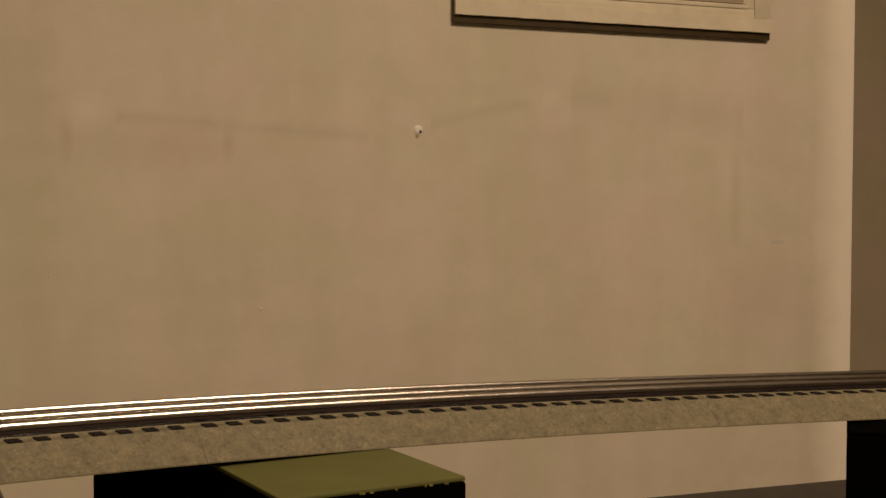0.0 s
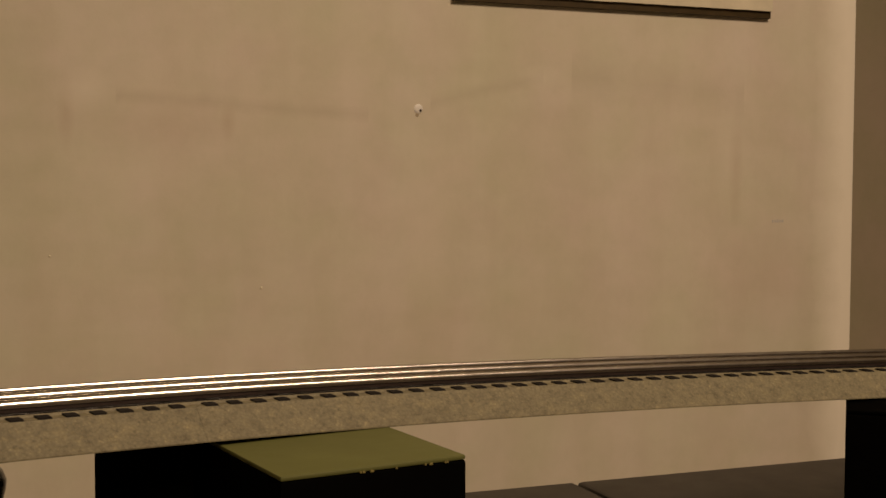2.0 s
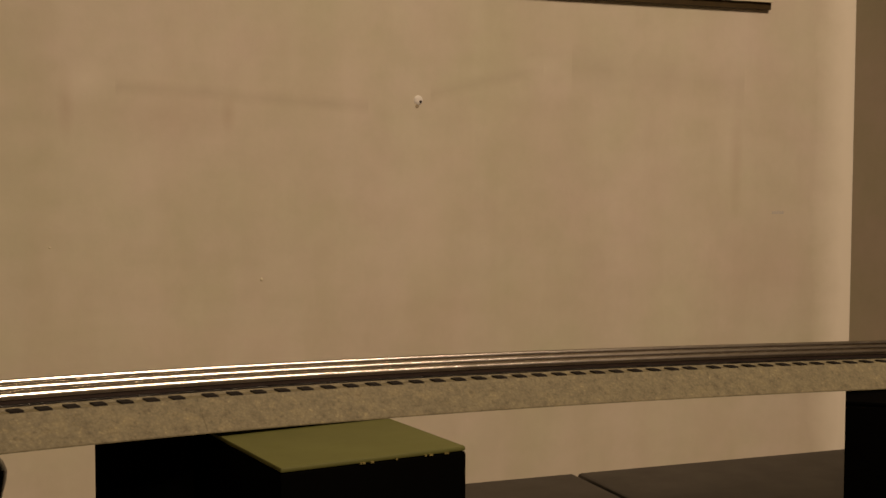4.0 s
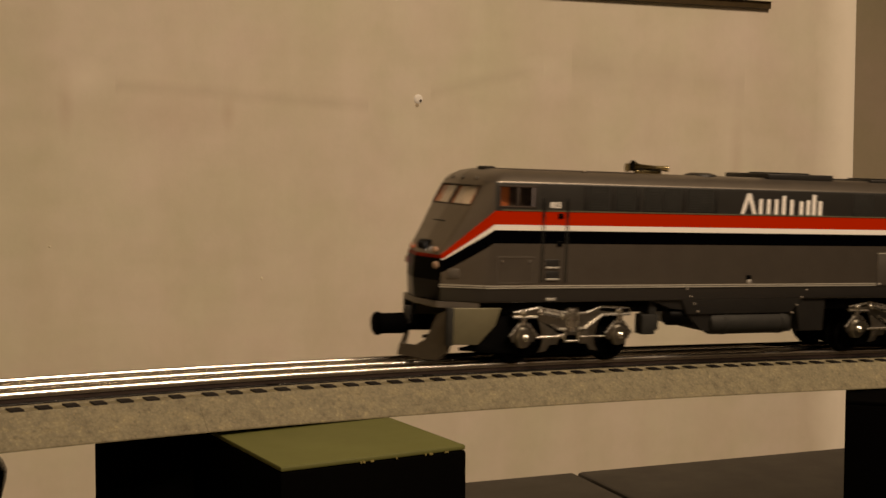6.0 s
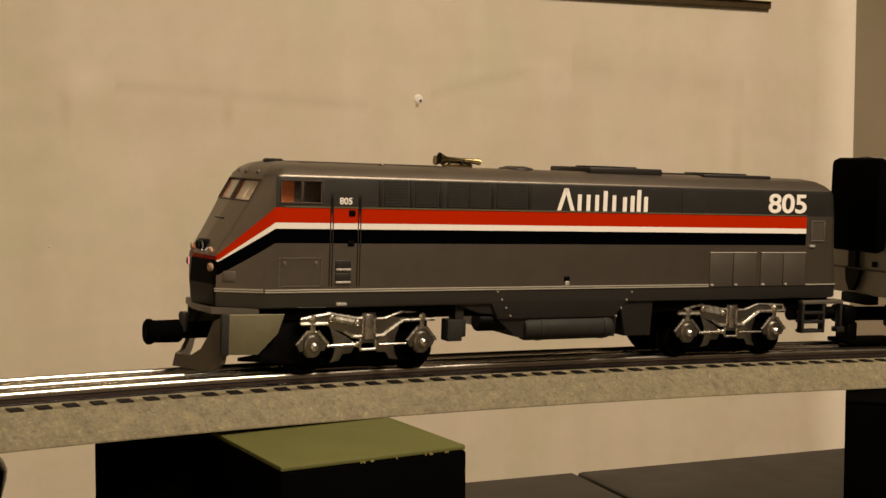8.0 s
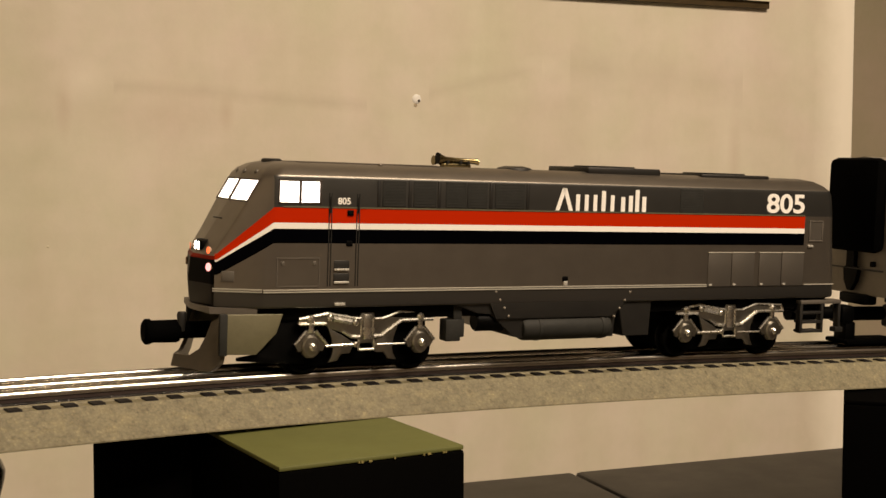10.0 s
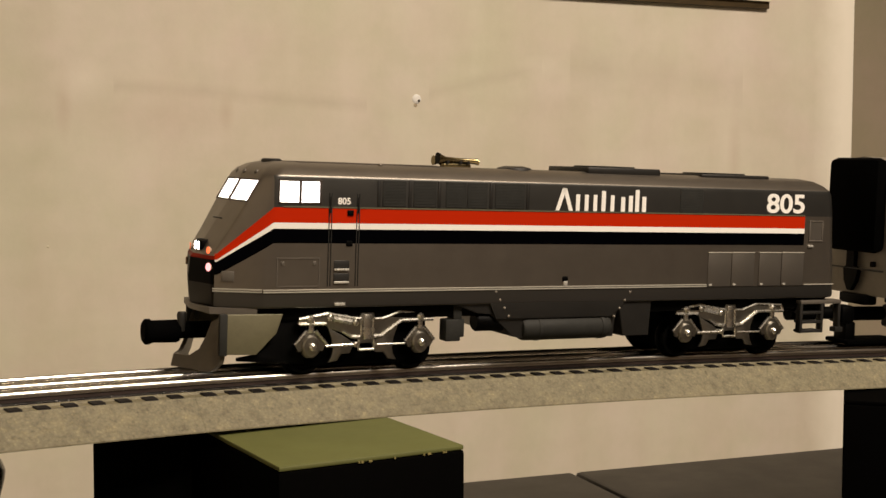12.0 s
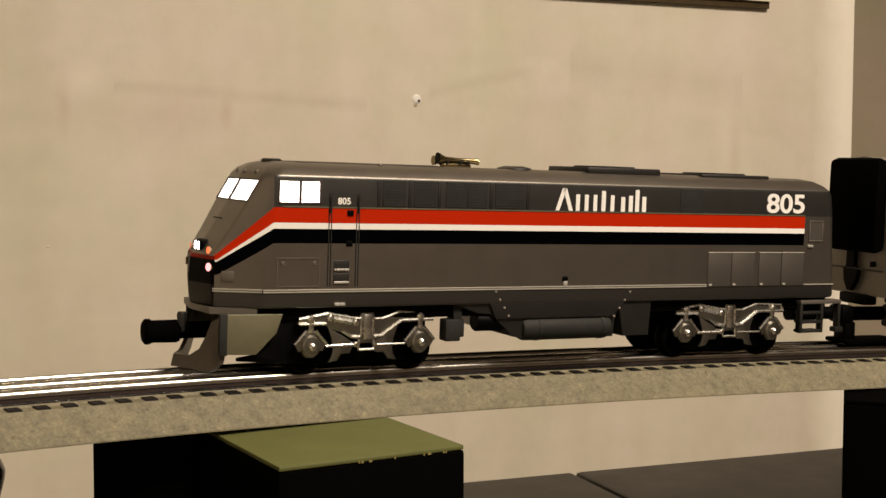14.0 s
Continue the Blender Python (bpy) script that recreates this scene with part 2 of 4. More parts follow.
def part(name, bm, material, parent, label="", at=None):
    ob = new(name, mesh_of(name, bm, material))
    ob.parent = parent
    if at is not None:
        ob.matrix_basis = at
    return tagged(ob, label) if label else ob


def thing(name, label, category, at=None, group="", kind=""):
    ob = new(name)
    ob.empty_display_size = 0.05
    if at is not None:
        ob.matrix_basis = at
    return tagged(ob, label, category, group, kind)


def solid(name, bm, material, label, category="", kind="", at=None, group=""):
    ob = new(name, mesh_of(name, bm, material))
    if at is not None:
        ob.matrix_basis = at
    return tagged(ob, label, category, group, kind)


def box(bm, x0, x1, y0, y1, z0, z1, bevel=0.0, m=None, slot=0):
    made = bmesh.ops.create_cube(bm, size=1)["verts"]
    for v in made:
        v.co = Vector(((x0 + x1) / 2 + v.co.x * (x1 - x0), (y0 + y1) / 2 + v.co.y * (y1 - y0), (z0 + z1) / 2 + v.co.z * (z1 - z0)))
    faces = {f for v in made for f in v.link_faces}
    if bevel:
        edges = list({e for v in made for e in v.link_edges})
        r = bmesh.ops.bevel(bm, geom=edges, offset=bevel, segments=2, profile=0.5, affect="EDGES")
        faces = {f for f in faces if f.is_valid} | set(r["faces"])
        made = list({v for f in faces for v in f.verts})
    for f in faces:
        f.material_index = slot
    if m is not None:
        bmesh.ops.transform(bm, matrix=m, verts=made)
    return bm


def bar(bm, a, b, r, sides=10):
    """A round bar from a to b."""
    a, b = Vector(a), Vector(b)
    d = b - a
    m = Matrix.Translation((a + b) / 2) @ d.to_track_quat("Z", "Y").to_matrix().to_4x4()
    bmesh.ops.create_cone(bm, cap_ends=True, segments=sides, radius1=r, radius2=r, depth=d.length, matrix=m)
    return bm


def turned(bm, rings, m=None, sides=20):
    """A lathe form about z from rows of (radius, height)."""
    rows = []
    for r, z in rings:
        rows.append([bm.verts.new((r * math.cos(a), r * math.sin(a), z)) for a in (math.tau * i / sides for i in range(sides))])
    for lo, hi in zip(rows, rows[1:]):
        for i in range(sides):
            bm.faces.new((lo[i], lo[(i + 1) % sides], hi[(i + 1) % sides], hi[i]))
    bm.faces.new(rows[0][::-1]), bm.faces.new(rows[-1])
    if m is not None:
        bmesh.ops.transform(bm, matrix=m, verts=[v for row in rows for v in row])
    return bm


def plate(bm, outline, y0, y1, bevel=0.0):
    """A plate cut to an outline in x, z and from y0 to y1 thick."""
    near = [bm.verts.new((x, y0, z)) for x, z in outline]
    back = [bm.verts.new((x, y1, z)) for x, z in outline]
    k = len(outline)
    faces = [bm.faces.new(near), bm.faces.new(back[::-1])]
    for i in range(k):
        faces.append(bm.faces.new((near[i], back[i], back[(i + 1) % k], near[(i + 1) % k])))
    if bevel:
        bmesh.ops.recalc_face_normals(bm, faces=faces)
        edges = [e for e in {e for f in faces[:2] for e in f.edges}]
        bmesh.ops.bevel(bm, geom=edges, offset=bevel, segments=2, profile=0.5, affect="EDGES")
    return bm


B = bmesh.new

# ---- the track's line ----
GRADE, BANK, HEADING, BEND, EASE = 0.0253, 0.0204, 0.48761, -0.52316, 1.2069
RAIL_O = Vector((0.0, 0.67378, EYE.z - 0.10017))
AX = Vector((math.cos(HEADING), math.sin(HEADING), 0))
SIDE = Vector((-math.sin(HEADING), math.cos(HEADING), 0))
UP = Vector((GRADE * AX.x - BANK * SIDE.x, GRADE * AX.y - BANK * SIDE.y, 1)).normalized()
STEP = 0.005
S_LOW, S_HIGH = -0.80, 2.40


def heading(s):
    s = min(s, 0.42)
    return HEADING + BEND * s + EASE * s * s / 2


def line_table():
    xs = {0: (0.0, 0.0)}
    x = y = 0.0
    for i in range(int(S_HIGH / STEP) + 1):
        a = heading((i + 0.5) * STEP)
        x, y = x + STEP * math.cos(a), y + STEP * math.sin(a)
        xs[i + 1] = (x, y)
    x = y = 0.0
    for i in range(0, int(S_LOW / STEP) - 1, -1):
        a = heading((i - 0.5) * STEP)
        x, y = x - STEP * math.cos(a), y - STEP * math.sin(a)
        xs[i - 1] = (x, y)
    return xs


LINE = line_table()


def on_track(s, lat=0.0, z=0.0):
    """The place at s along the track, lat across it (away from the eye), z above the rail tops."""
    i = math.floor(s / STEP)
    f = s / STEP - i
    (xa, ya), (xb, yb) = LINE[i], LINE[i + 1]
    x, y = xa + (xb - xa) * f, ya + (yb - ya) * f
    a = heading(s)
    p = Vector((x - lat * math.sin(a), y + lat * math.cos(a), 0))
    p.z = -GRADE * p.dot(AX) + BANK * p.dot(SIDE)
    return RAIL_O + p + UP * z


def frame_at(p, toward):
    """A pose at p whose x axis points to toward and whose z axis is the track's up."""
    x = (toward - p).normalized()
    z = (UP - x * UP.dot(x)).normalized()
    y = z.cross(x)
    m = Matrix((x, y, z)).transposed().to_4x4()
    m.translation = p
    return m


def sweep(bm, profile, s0, s1, step=0.02):
    n = max(1, round((s1 - s0) / step))
    rows = [[bm.verts.new(on_track(s0 + (s1 - s0) * i / n, a, z)) for a, z in profile] for i in range(n + 1)]
    k = len(profile)
    for lo, hi in zip(rows, rows[1:]):
        for i in range(k):
            bm.faces.new((lo[i], hi[i], hi[(i + 1) % k], lo[(i + 1) % k]))
    bm.faces.new(rows[0]), bm.faces.new(rows[-1][::-1])
    return bm


# ---- the room ----
WALL_TURN = 21.0
WALL = pose(0, 0.9 * FAR, 0, 0, 0, WALL_TURN)
TABLE_AT = pose(0, 0.9, 0, 0, 0, WALL_TURN)
CORNER = 0.356 * FAR
HIGH = 2.4


def build_room():
    solid("wall_north", box(B(), -1.6, CORNER, 0, 0.12, 0, HIGH, 0.003), M_WALL, "cream painted plaster wall with faint stains and old fillings", "wall", "structure", WALL)
    solid("wall_recess", box(B(), CORNER - 0.15, 3.6, 0.62, 0.74, 0, HIGH), M_RECESS, "wall set back beyond the corner, its shade put in as a tan tone", "wall", "structure", WALL)
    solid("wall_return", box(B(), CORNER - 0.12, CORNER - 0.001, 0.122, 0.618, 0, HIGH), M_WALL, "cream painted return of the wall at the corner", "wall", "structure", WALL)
    solid("wall_east", box(B(), 3.6, 3.72, -3.9, 0.74, 0, HIGH), M_DIM, "unseen side wall, coloured brown to darken reflections", "wall", "structure", WALL)
    # Out of view; stands close so the nose has a bright wall to mirror.
    solid("wall_west", box(B(), -1.72, -1.6, -3.9, 0.74, 0, HIGH), M_WALL, "unseen cream side wall, set close to brighten the nose", "wall", "structure", WALL)
    solid("wall_south", box(B(), -1.72, 3.72, -4.02, -3.9, 0, HIGH), M_DIM, "unseen rear wall, coloured brown to darken reflections", "wall", "structure", WALL)
    solid("floor", box(B(), -1.72, 3.72, -4.02, 0.74, -0.1, 0), M_FLOOR, "brown carpeted floor", "floor", "structure", WALL)
    solid("ceiling", box(B(), -1.72, 3.72, -4.02, 0.74, HIGH, HIGH + 0.1), M_CEIL, "white painted ceiling", "ceiling", "structure", WALL)


def build_ceiling_light():
    root = thing("ceiling_light", "wide round opal ceiling light, switched on", "ceiling light", pose(LAMP_AT.x, LAMP_AT.y, HIGH))
    r = LAMP_WIDE / 2
    part("base_plate", turned(B(), [(r, -0.058), (r * 1.01, -0.05), (r * 1.01, 0)], sides=48), M_TRIM, root, "white metal base plate")


def build_table():
    root = thing("table", "black-brown boarded table standing a little off the wall", "table", TABLE_AT)
    # two boards along the wall with a rounded gap between them
    for name, x0, x1 in (("board", -1.45, 0.1062), ("board", 0.1088, 3.3)):
        part(name, box(B(), x0, x1, -0.50, 0.004, TABLE - 0.03, TABLE, 0.003), M_BOARD, root)
    for x in (-1.38, 0.0, 1.6, 3.2):
        part("leg", box(B(), x - 0.03, x + 0.03, -0.46, -0.40, 0, TABLE - 0.03, 0.004), M_BOARD, root)
        part("leg", box(B(), x - 0.03, x + 0.03, -0.09, -0.03, 0, TABLE - 0.03, 0.004), M_BOARD, root)


def box_at(name, corner, turn, width, depth, top, label, lid=None):
    """A box on the table whose near corner, turn, size and top are given."""
    root = thing(name, label, "box", pose(corner[0], corner[1], TABLE, 0, 0, turn), "boxes under the track")
    h = top - TABLE
    part("body", box(B(), 0, width, 0, depth, 0, h - 0.0022, 0.0015), M_BLACKCARD, root, "matt black card sides")
    bm = box(B(), 0.0004, width - 0.0004, 0.0004, depth - 0.0004, h - 0.0021, h, 0.0006)
    part("lid", bm, lid or M_BLACKCARD, root, "olive green top face" if lid else "")
    if lid:
        for i in range(16):
            t = random.random()
            w = random.uniform(0.0004, 0.0018)
            if i % 2:
                chip = box(B(), t * width * 0.97, t * width * 0.97 + w, -0.0002, 0.0007, h - 0.0024, h - 0.0016)
            else:
                chip = box(B(), width - 0.0006, width + 0.0002, t * depth * 0.5, t * depth * 0.5 + w, h - 0.0024, h - 0.0016)
            part("worn_spot", chip, M_WORN, root, "scuffed yellowish card edge")
    return root


def build_supports():
    box_at("green_topped_box", (-0.0655, 0.4985), 29.9, 0.087, 0.170, on_track(-0.08, 0, -0.0181).z - 0.0012, "black box with an olive green top under the track", M_GREEN)
    box_at("black_box", (0.2262, 0.705), -17.8, 0.20, 0.14, on_track(0.27, -0.03, -0.0181).z - 0.0008, "tall matt black box under the track")
    box_at("black_box", (-0.1574, 0.5620), 15.6, 0.044, 0.075, on_track(-0.17, 0, -0.0181).z - 0.0030, "small matt black box under the track")
    for s in (0.72, 1.18, 1.64, 2.10):
        c = on_track(s, -0.06)
        box_at("black_box", (c.x, c.y), 21.6, 0.09, 0.12, on_track(s + 0.045, -0.04, -0.0183).z - 0.001, "matt black box under the track")
    c = on_track(-0.60, -0.06)
    box_at("black_box", (c.x, c.y), 45.0, 0.09, 0.12, on_track(-0.56, -0.02, -0.0183).z - 0.001, "matt black box under the track")
    # a rounded brown pot that just shows beneath the track
    root = thing("brown_pot", "dark brown glazed round pot under the track", "pot", pose(-0.2255, 0.530, TABLE))
    part("body", turned(B(), [(0.018, 0), (0.026, 0.010), (0.031, 0.050), (0.034, 0.080), (0.0370, 0.0915), (0.0374, 0.0955), (0.0360, 0.0990), (0.0330, 0.1010)], sides=40), M_JAR, root)


# ---- the track sections ----
TIE_PITCH, SECTION, JOINT = 0.01236, 0.3006, -0.1527
OUTER = 0.01715
RAIL_UP = 0.0010  # the rail heads stand this much over the line that the train is laid out from


def rail_profile(lat):
    """A folded round-headed rail: a tall half ellipse."""
    return [(lat - 0.0015 * math.cos(a), RAIL_UP - 0.0028 + 0.0028 * math.sin(a)) for a in (math.pi * i / 14 for i in range(15))]


def build_track():
    tie_bm = plate(B(), [(-0.0360, -0.0052), (-0.0352, -0.0041), (-0.0342, -0.0036), (0.0350, -0.0036), (0.0358, -0.0043), (0.0364, -0.0056), (0.034, -0.0076), (-0.034, -0.0076)], -0.0029, 0.0029)
    bmesh.ops.rotate(tie_bm, verts=tie_bm.verts, cent=(0, 0, 0), matrix=Matrix.Rotation(radians(90), 3, "Z"))
    tie_mesh = mesh_of("tie", tie_bm, M_TIE)
    for k in range(-2, 8):
        s0 = JOINT + k * SECTION
        s1 = s0 + SECTION - 0.00012
        root = thing("track_section", "grey ballast-textured toy track section with three nickel rails", "toy track", None, "toy track sections")
        road = [(-0.0496, -0.0176), (-0.0495, -0.0170), (-0.0368, -0.0056), (-0.0356, -0.0043), (0.0356, -0.0043), (0.0368, -0.0056), (0.0499, -0.0174), (0.0500, -0.0180),
                (0.047, -0.0180), (0.033, -0.0080), (-0.033, -0.0080), (-0.047, -0.0180)]
        part("roadbed", sweep(B(), road, s0, s1), M_ROAD, root, "grey moulded ballast roadbed")
        for side in (-1, 1):
            ridge = [(side * 0.0250, -0.0044), (side * 0.0262, -0.0034), (side * 0.0280, -0.0034), (side * 0.0287, -0.0044)]
            part("ridge", sweep(B(), ridge, s0, s1), M_ROAD, root)
        # Dark strip added to put in the shade between the rails.
        shade_strip = [(-0.0228, -0.0044), (-0.0226, -0.0036), (0.0226, -0.0036), (0.0228, -0.0044)]
        part("rail_gap_shade", sweep(B(), shade_strip, s0, s1), M_TIE, root, "dark strip added for the shade between the rails")
        for lat in (-OUTER, 0.0, OUTER):
            ob = part("rail", sweep(B(), rail_profile(lat), s0, s1, 0.01), M_RAIL, root, "bright nickel rail")
            web = [(lat - 0.0013, -0.0042), (lat - 0.0010, -0.0018), (lat + 0.0010, -0.0018), (lat + 0.0013, -0.0042)]
            part("web", sweep(B(), web, s0, s1), M_RAIL_SIDE, ob, "dull dark rail web")
        for i in range(24):
            s = s0 + 0.0082 + i * TIE_PITCH
            ob = new("tie", tie_mesh)
            ob.parent = root
            ob.matrix_basis = frame_at(on_track(s), on_track(s + 0.004))


# ---- wall things ----
def ragged_strip(bm, x0, x1, y0, y1, z0, z1, rough, step=0.006):
    """A strip along x whose lower front edge wavers, as worn or overpainted wood does."""
    count = max(2, round((x1 - x0) / step))
    rows = []
    for i in range(count + 1):
        x = x0 + (x1 - x0) * i / count
        w = noise.noise(Vector((x * 60, 3.1, 0))) * rough + noise.noise(Vector((x * 220, 9.7, 0))) * rough * 0.6
        rows.append([bm.verts.new(q) for q in ((x, y0, z0 + w), (x, y0, z1), (x, y1, z1), (x, y1, z0))])
    for lo, hi in zip(rows, rows[1:]):
        for i in range(4):
            bm.faces.new((lo[i], hi[i], hi[(i + 1) % 4], lo[(i + 1) % 4]))
    bm.faces.new(rows[0]), bm.faces.new(rows[-1][::-1])
    return bm


def build_wall_things():
    root = thing("picture_frame", "cream painted moulded picture frame with worn edges, dark with painted shade", "picture frame", WALL @ pose(0, 0, EYE.z))
    x0, x1, z0, z1, deep = (v * FAR for v in (0.0045, 0.2708, 0.1292, 0.50, 0.006))
    wide = 0.0265 * FAR
    # Strip of dark core left bare below the moulding, painting in the underside's shadow.
    lip = 0.0054 * FAR
    for name, a, b, c, d in (("bottom_rail", x0, x1, z0, z0 + wide), ("top_rail", x0, x1, z1 - wide, z1), ("stile", x0, x0 + wide, z0 + wide, z1 - wide), ("stile", x1 - wide, x1, z0 + wide, z1 - wide)):
        flat = b - a > d - c
        o = part(name, box(B(), a, b, -deep + 0.003, -0.001, c, d, 0.0008), M_FRAME_SIDE, root, "core toned dark olive for the shade along the frame's underside")
        bm = B()
        if flat:
            low = c + (lip if name == "bottom_rail" else 0.001)
            ragged_strip(bm, a + 0.0012, b - 0.0006, -deep - 0.001, -deep + 0.0034, low, d - wide * 0.40, 0.0007)
            box(bm, a + wide * 0.45, b - wide * 0.45, -deep + 0.001, -deep + 0.0036, d - wide * 0.42, d - wide * 0.12, 0.0012)
            box(bm, a + wide * 0.80, b - wide * 0.80, -deep - 0.0005, -deep + 0.0036, d - wide * 0.14, d - 0.0004, 0.0010)
        else:
            outer, inner = (a, b) if a < (x0 + x1) / 2 else (b, a)
            sg = 1 if inner > outer else -1
            for f0, f1, y0 in ((0.03, 0.60, -0.001), (0.58, 0.88, 0.001), (0.86, 1.0, -0.0005)):
                lo, hi = sorted((outer + sg * wide * f0, outer + sg * wide * f1))
                box(bm, lo, hi, -deep + y0, -deep + 0.0035, c - wide * (0.40 if f0 < 0.1 else 0.12 if f0 < 0.7 else 0.0), d + wide * (0.40 if f0 < 0.1 else 0.12 if f0 < 0.7 else 0.0), 0.0010)
        part("moulding", bm, M_FRAME, o, "cream painted moulding, chipped along its lower edge")
    part("picture", box(B(), x0 + wide, x1 - wide, -0.010, -0.005, z0 + wide, z1 - wide), M_FRAME_DULL, root, "dull brownish print")

    rot = Matrix.Rotation(radians(90), 4, "X")
    plug = thing("wall_plug", "chipped white plastic plug in a hole in the wall", "wall plug", WALL @ pose(-0.0203 * FAR, 0, EYE.z + 0.0526 * FAR))
    part("collar", turned(B(), [(0.0050, -0.001), (0.0050, 0.0004), (0.0040, 0.0011), (0.0020, 0.0013)], rot, 16), M_WHITE, plug, "white plastic collar")
    part("hole", turned(B(), [(0.0014, 0.0010), (0.0014, 0.0016)], Matrix.Translation((0.0022, 0, -0.0018)) @ rot, 10), M_CABDARK, plug, "dark screw hole")
    part("chip", turned(B(), [(0.0022, -0.001), (0.0020, 0.0003), (0.0010, 0.0005)], Matrix.Translation((-0.0012, 0, -0.0066)) @ rot, 9), M_FRAME_DULL, plug, "chipped plaster")
    for x, z, r in ((-0.270, -0.047, 0.0011), (-0.133, -0.071, 0.0015), (0.330, -0.144, 0.0018)):
        bm = turned(B(), [(r * 1.3, -0.0008), (r, 0.0004), (r * 0.4, 0.0008)], rot, 14)
        for v in bm.verts:
            v.co += Vector((noise.noise(v.co * 900), 0, noise.noise(v.co * 900 + Vector((5, 5, 5))))) * 0.0006
        solid("plaster_pimple", bm, M_FRAME, "small rough lump in the wall paint", "paint lump", "", WALL @ pose(x * FAR, 0, EYE.z + z * FAR))
    bm = B()
    for i in range(5):
        x = -0.0085 + i * 0.0034
        plate(bm, [(x, -0.0016 + 0.0005 * (i % 2)), (x + 0.0030, -0.0018), (x + 0.0032, 0.0012 + 0.0005 * (i % 3)), (x + 0.0006, 0.0018)], -0.0002, 0.001)
    solid("scuff_mark", bm, paint("grey_scuff", (0.56, 0.53, 0.49), 0.8, relief=0), "short pale grey scuff on the wall paint", "scuff mark", "", WALL @ pose(0.283 * FAR, 0, EYE.z - 0.029 * FAR))


# ---- the locomotive ----
def shell_rows():
    """Rows of the shell: height, nose tip, nose edge and its half width, where the side begins, half width, tail."""
    return [(34.0, -79.6, -74.5, 22.0, -55.0, 31.2, 304.0), (35.2, -80.4, -75.0, 22.2, -55.0, 31.7, 304.6), (45.0, -81.6, -75.8, 22.0, -54.6, 31.7, 304.2), (56.8, -80.6, -76.0, 22.0, -54.0, 31.7, 303.4),
            (60.0, -77.2, -75.0, 22.0, -53.6, 31.7, 303.0), (70.0, -71.0, -68.8, 23.6, -52.0, 31.7, 302.2), (84.6, -62.0, -60.6, 26.0, -49.8, 31.7, 301.4), (94.8, -56.4, -54.8, 26.0, -49.2, 31.7, 300.0),
            (97.2, -56.0, -53.8, 25.6, -48.6, 31.4, 298.8), (100.2, -54.2, -51.2, 23.0, -46.0, 28.4, 296.0), (102.6, -50.8, -47.2, 18.6, -42.4, 23.6, 292.6), (104.0, -45.5, -42.0, 13.0, -39.0, 16.5, 287.0)]


def outline(row):
    z, tip, edge, ye, xs, hw, tail = row
    half = [(tip, 0.0)]
    for f in (0.035, 0.955):
        half.append((tip + (edge - tip) * f, ye * f))
    # the nose rounds into its flank
    (px, py), (qx, qy) = half[-1], (edge + (xs - edge) * 0.34, ye + (hw - ye) * 0.34)
    for u in (0.35, 0.68, 1.0):
        half.append(((1 - u) ** 2 * px + 2 * u * (1 - u) * edge + u * u * qx, (1 - u) ** 2 * py + 2 * u * (1 - u) * ye + u * u * qy))
    # the corner between nose and side is well rounded
    ax, ay, bx = edge + (xs - edge) * 0.66, ye + (hw - ye) * 0.66, xs + 2.2
    for u in (0.0, 0.25, 0.5, 0.75, 1.0):
        half.append(((1 - u) ** 2 * ax + 2 * u * (1 - u) * xs + u * u * bx, (1 - u) ** 2 * ay + 2 * u * (1 - u) * hw + u * u * hw))
    for x in (-46.9, -36.8, -36.0, -26.2, 60.0, 160.0):
        half.append((max(x, xs + 2.3), hw))
    half += [(tail - 5.0, hw), (tail - 1.2, hw - 2.2), (tail, hw - 6.0), (tail, 0.0)]
    pts = [(x, -y, z) for x, y in half] + [(x, y, z) for x, y in half[-2:0:-1]]
    return pts, len(half)


def build_shell(root):
    bm = B()
    rows = []
    for row in shell_rows():
        pts, k = outline(row)
        rows.append([bm.verts.new(Vector(p) * MM) for p in pts])
    n = len(rows[0])
    holes = {1, 11, 13} | {n - 2, n - 12, n - 14}
    for j, (lo, hi) in enumerate(zip(rows, rows[1:])):
        for i in range(n):
            if j == 6 and i in holes:
                continue
            bm.faces.new((lo[i], lo[(i + 1) % n], hi[(i + 1) % n], hi[i]))
    bm.faces.new(rows[-1])
    bm.faces.new(rows[0][::-1])
    ob = part("shell", bm, M_SHELL, root, "silver shell with red, white and black stripes")
    bev = ob.modifiers.new("rounded", "BEVEL")
    bev.width, bev.segments, bev.limit_method, bev.angle_limit = 0.0018, 4, "ANGLE", radians(24)
    return ob


def glow_board(name, root, at, w, h, label, lit, dull, block, block_paint=None):
    """A lamp board: one face glows, the other carries the cab's dull lining; it turns about its long axis."""
    bm = box(B(), -w / 2, w / 2, -0.0005, -0.0001, -h / 2, h / 2, slot=0)
    box(bm, -w / 2, w / 2, 0.0001, 0.0005, -h / 2, h / 2, slot=1)
    spans = ((-0.016, block), (0.002, block * 0.8), (0.013, block * 0.6)) if block_paint else ((-w / 2 + 0.002, block),)
    for x, wide in spans:
        box(bm, x, x + wide, 0.0004, 0.0012, -h / 2 + 0.001, h / 2 - 0.002, 0, None, 2)
    ob = part(name, bm, [lit, dull, block_paint or M_ORANGE], root, label, at)
    SWITCHED.append((ob, at))
    return ob


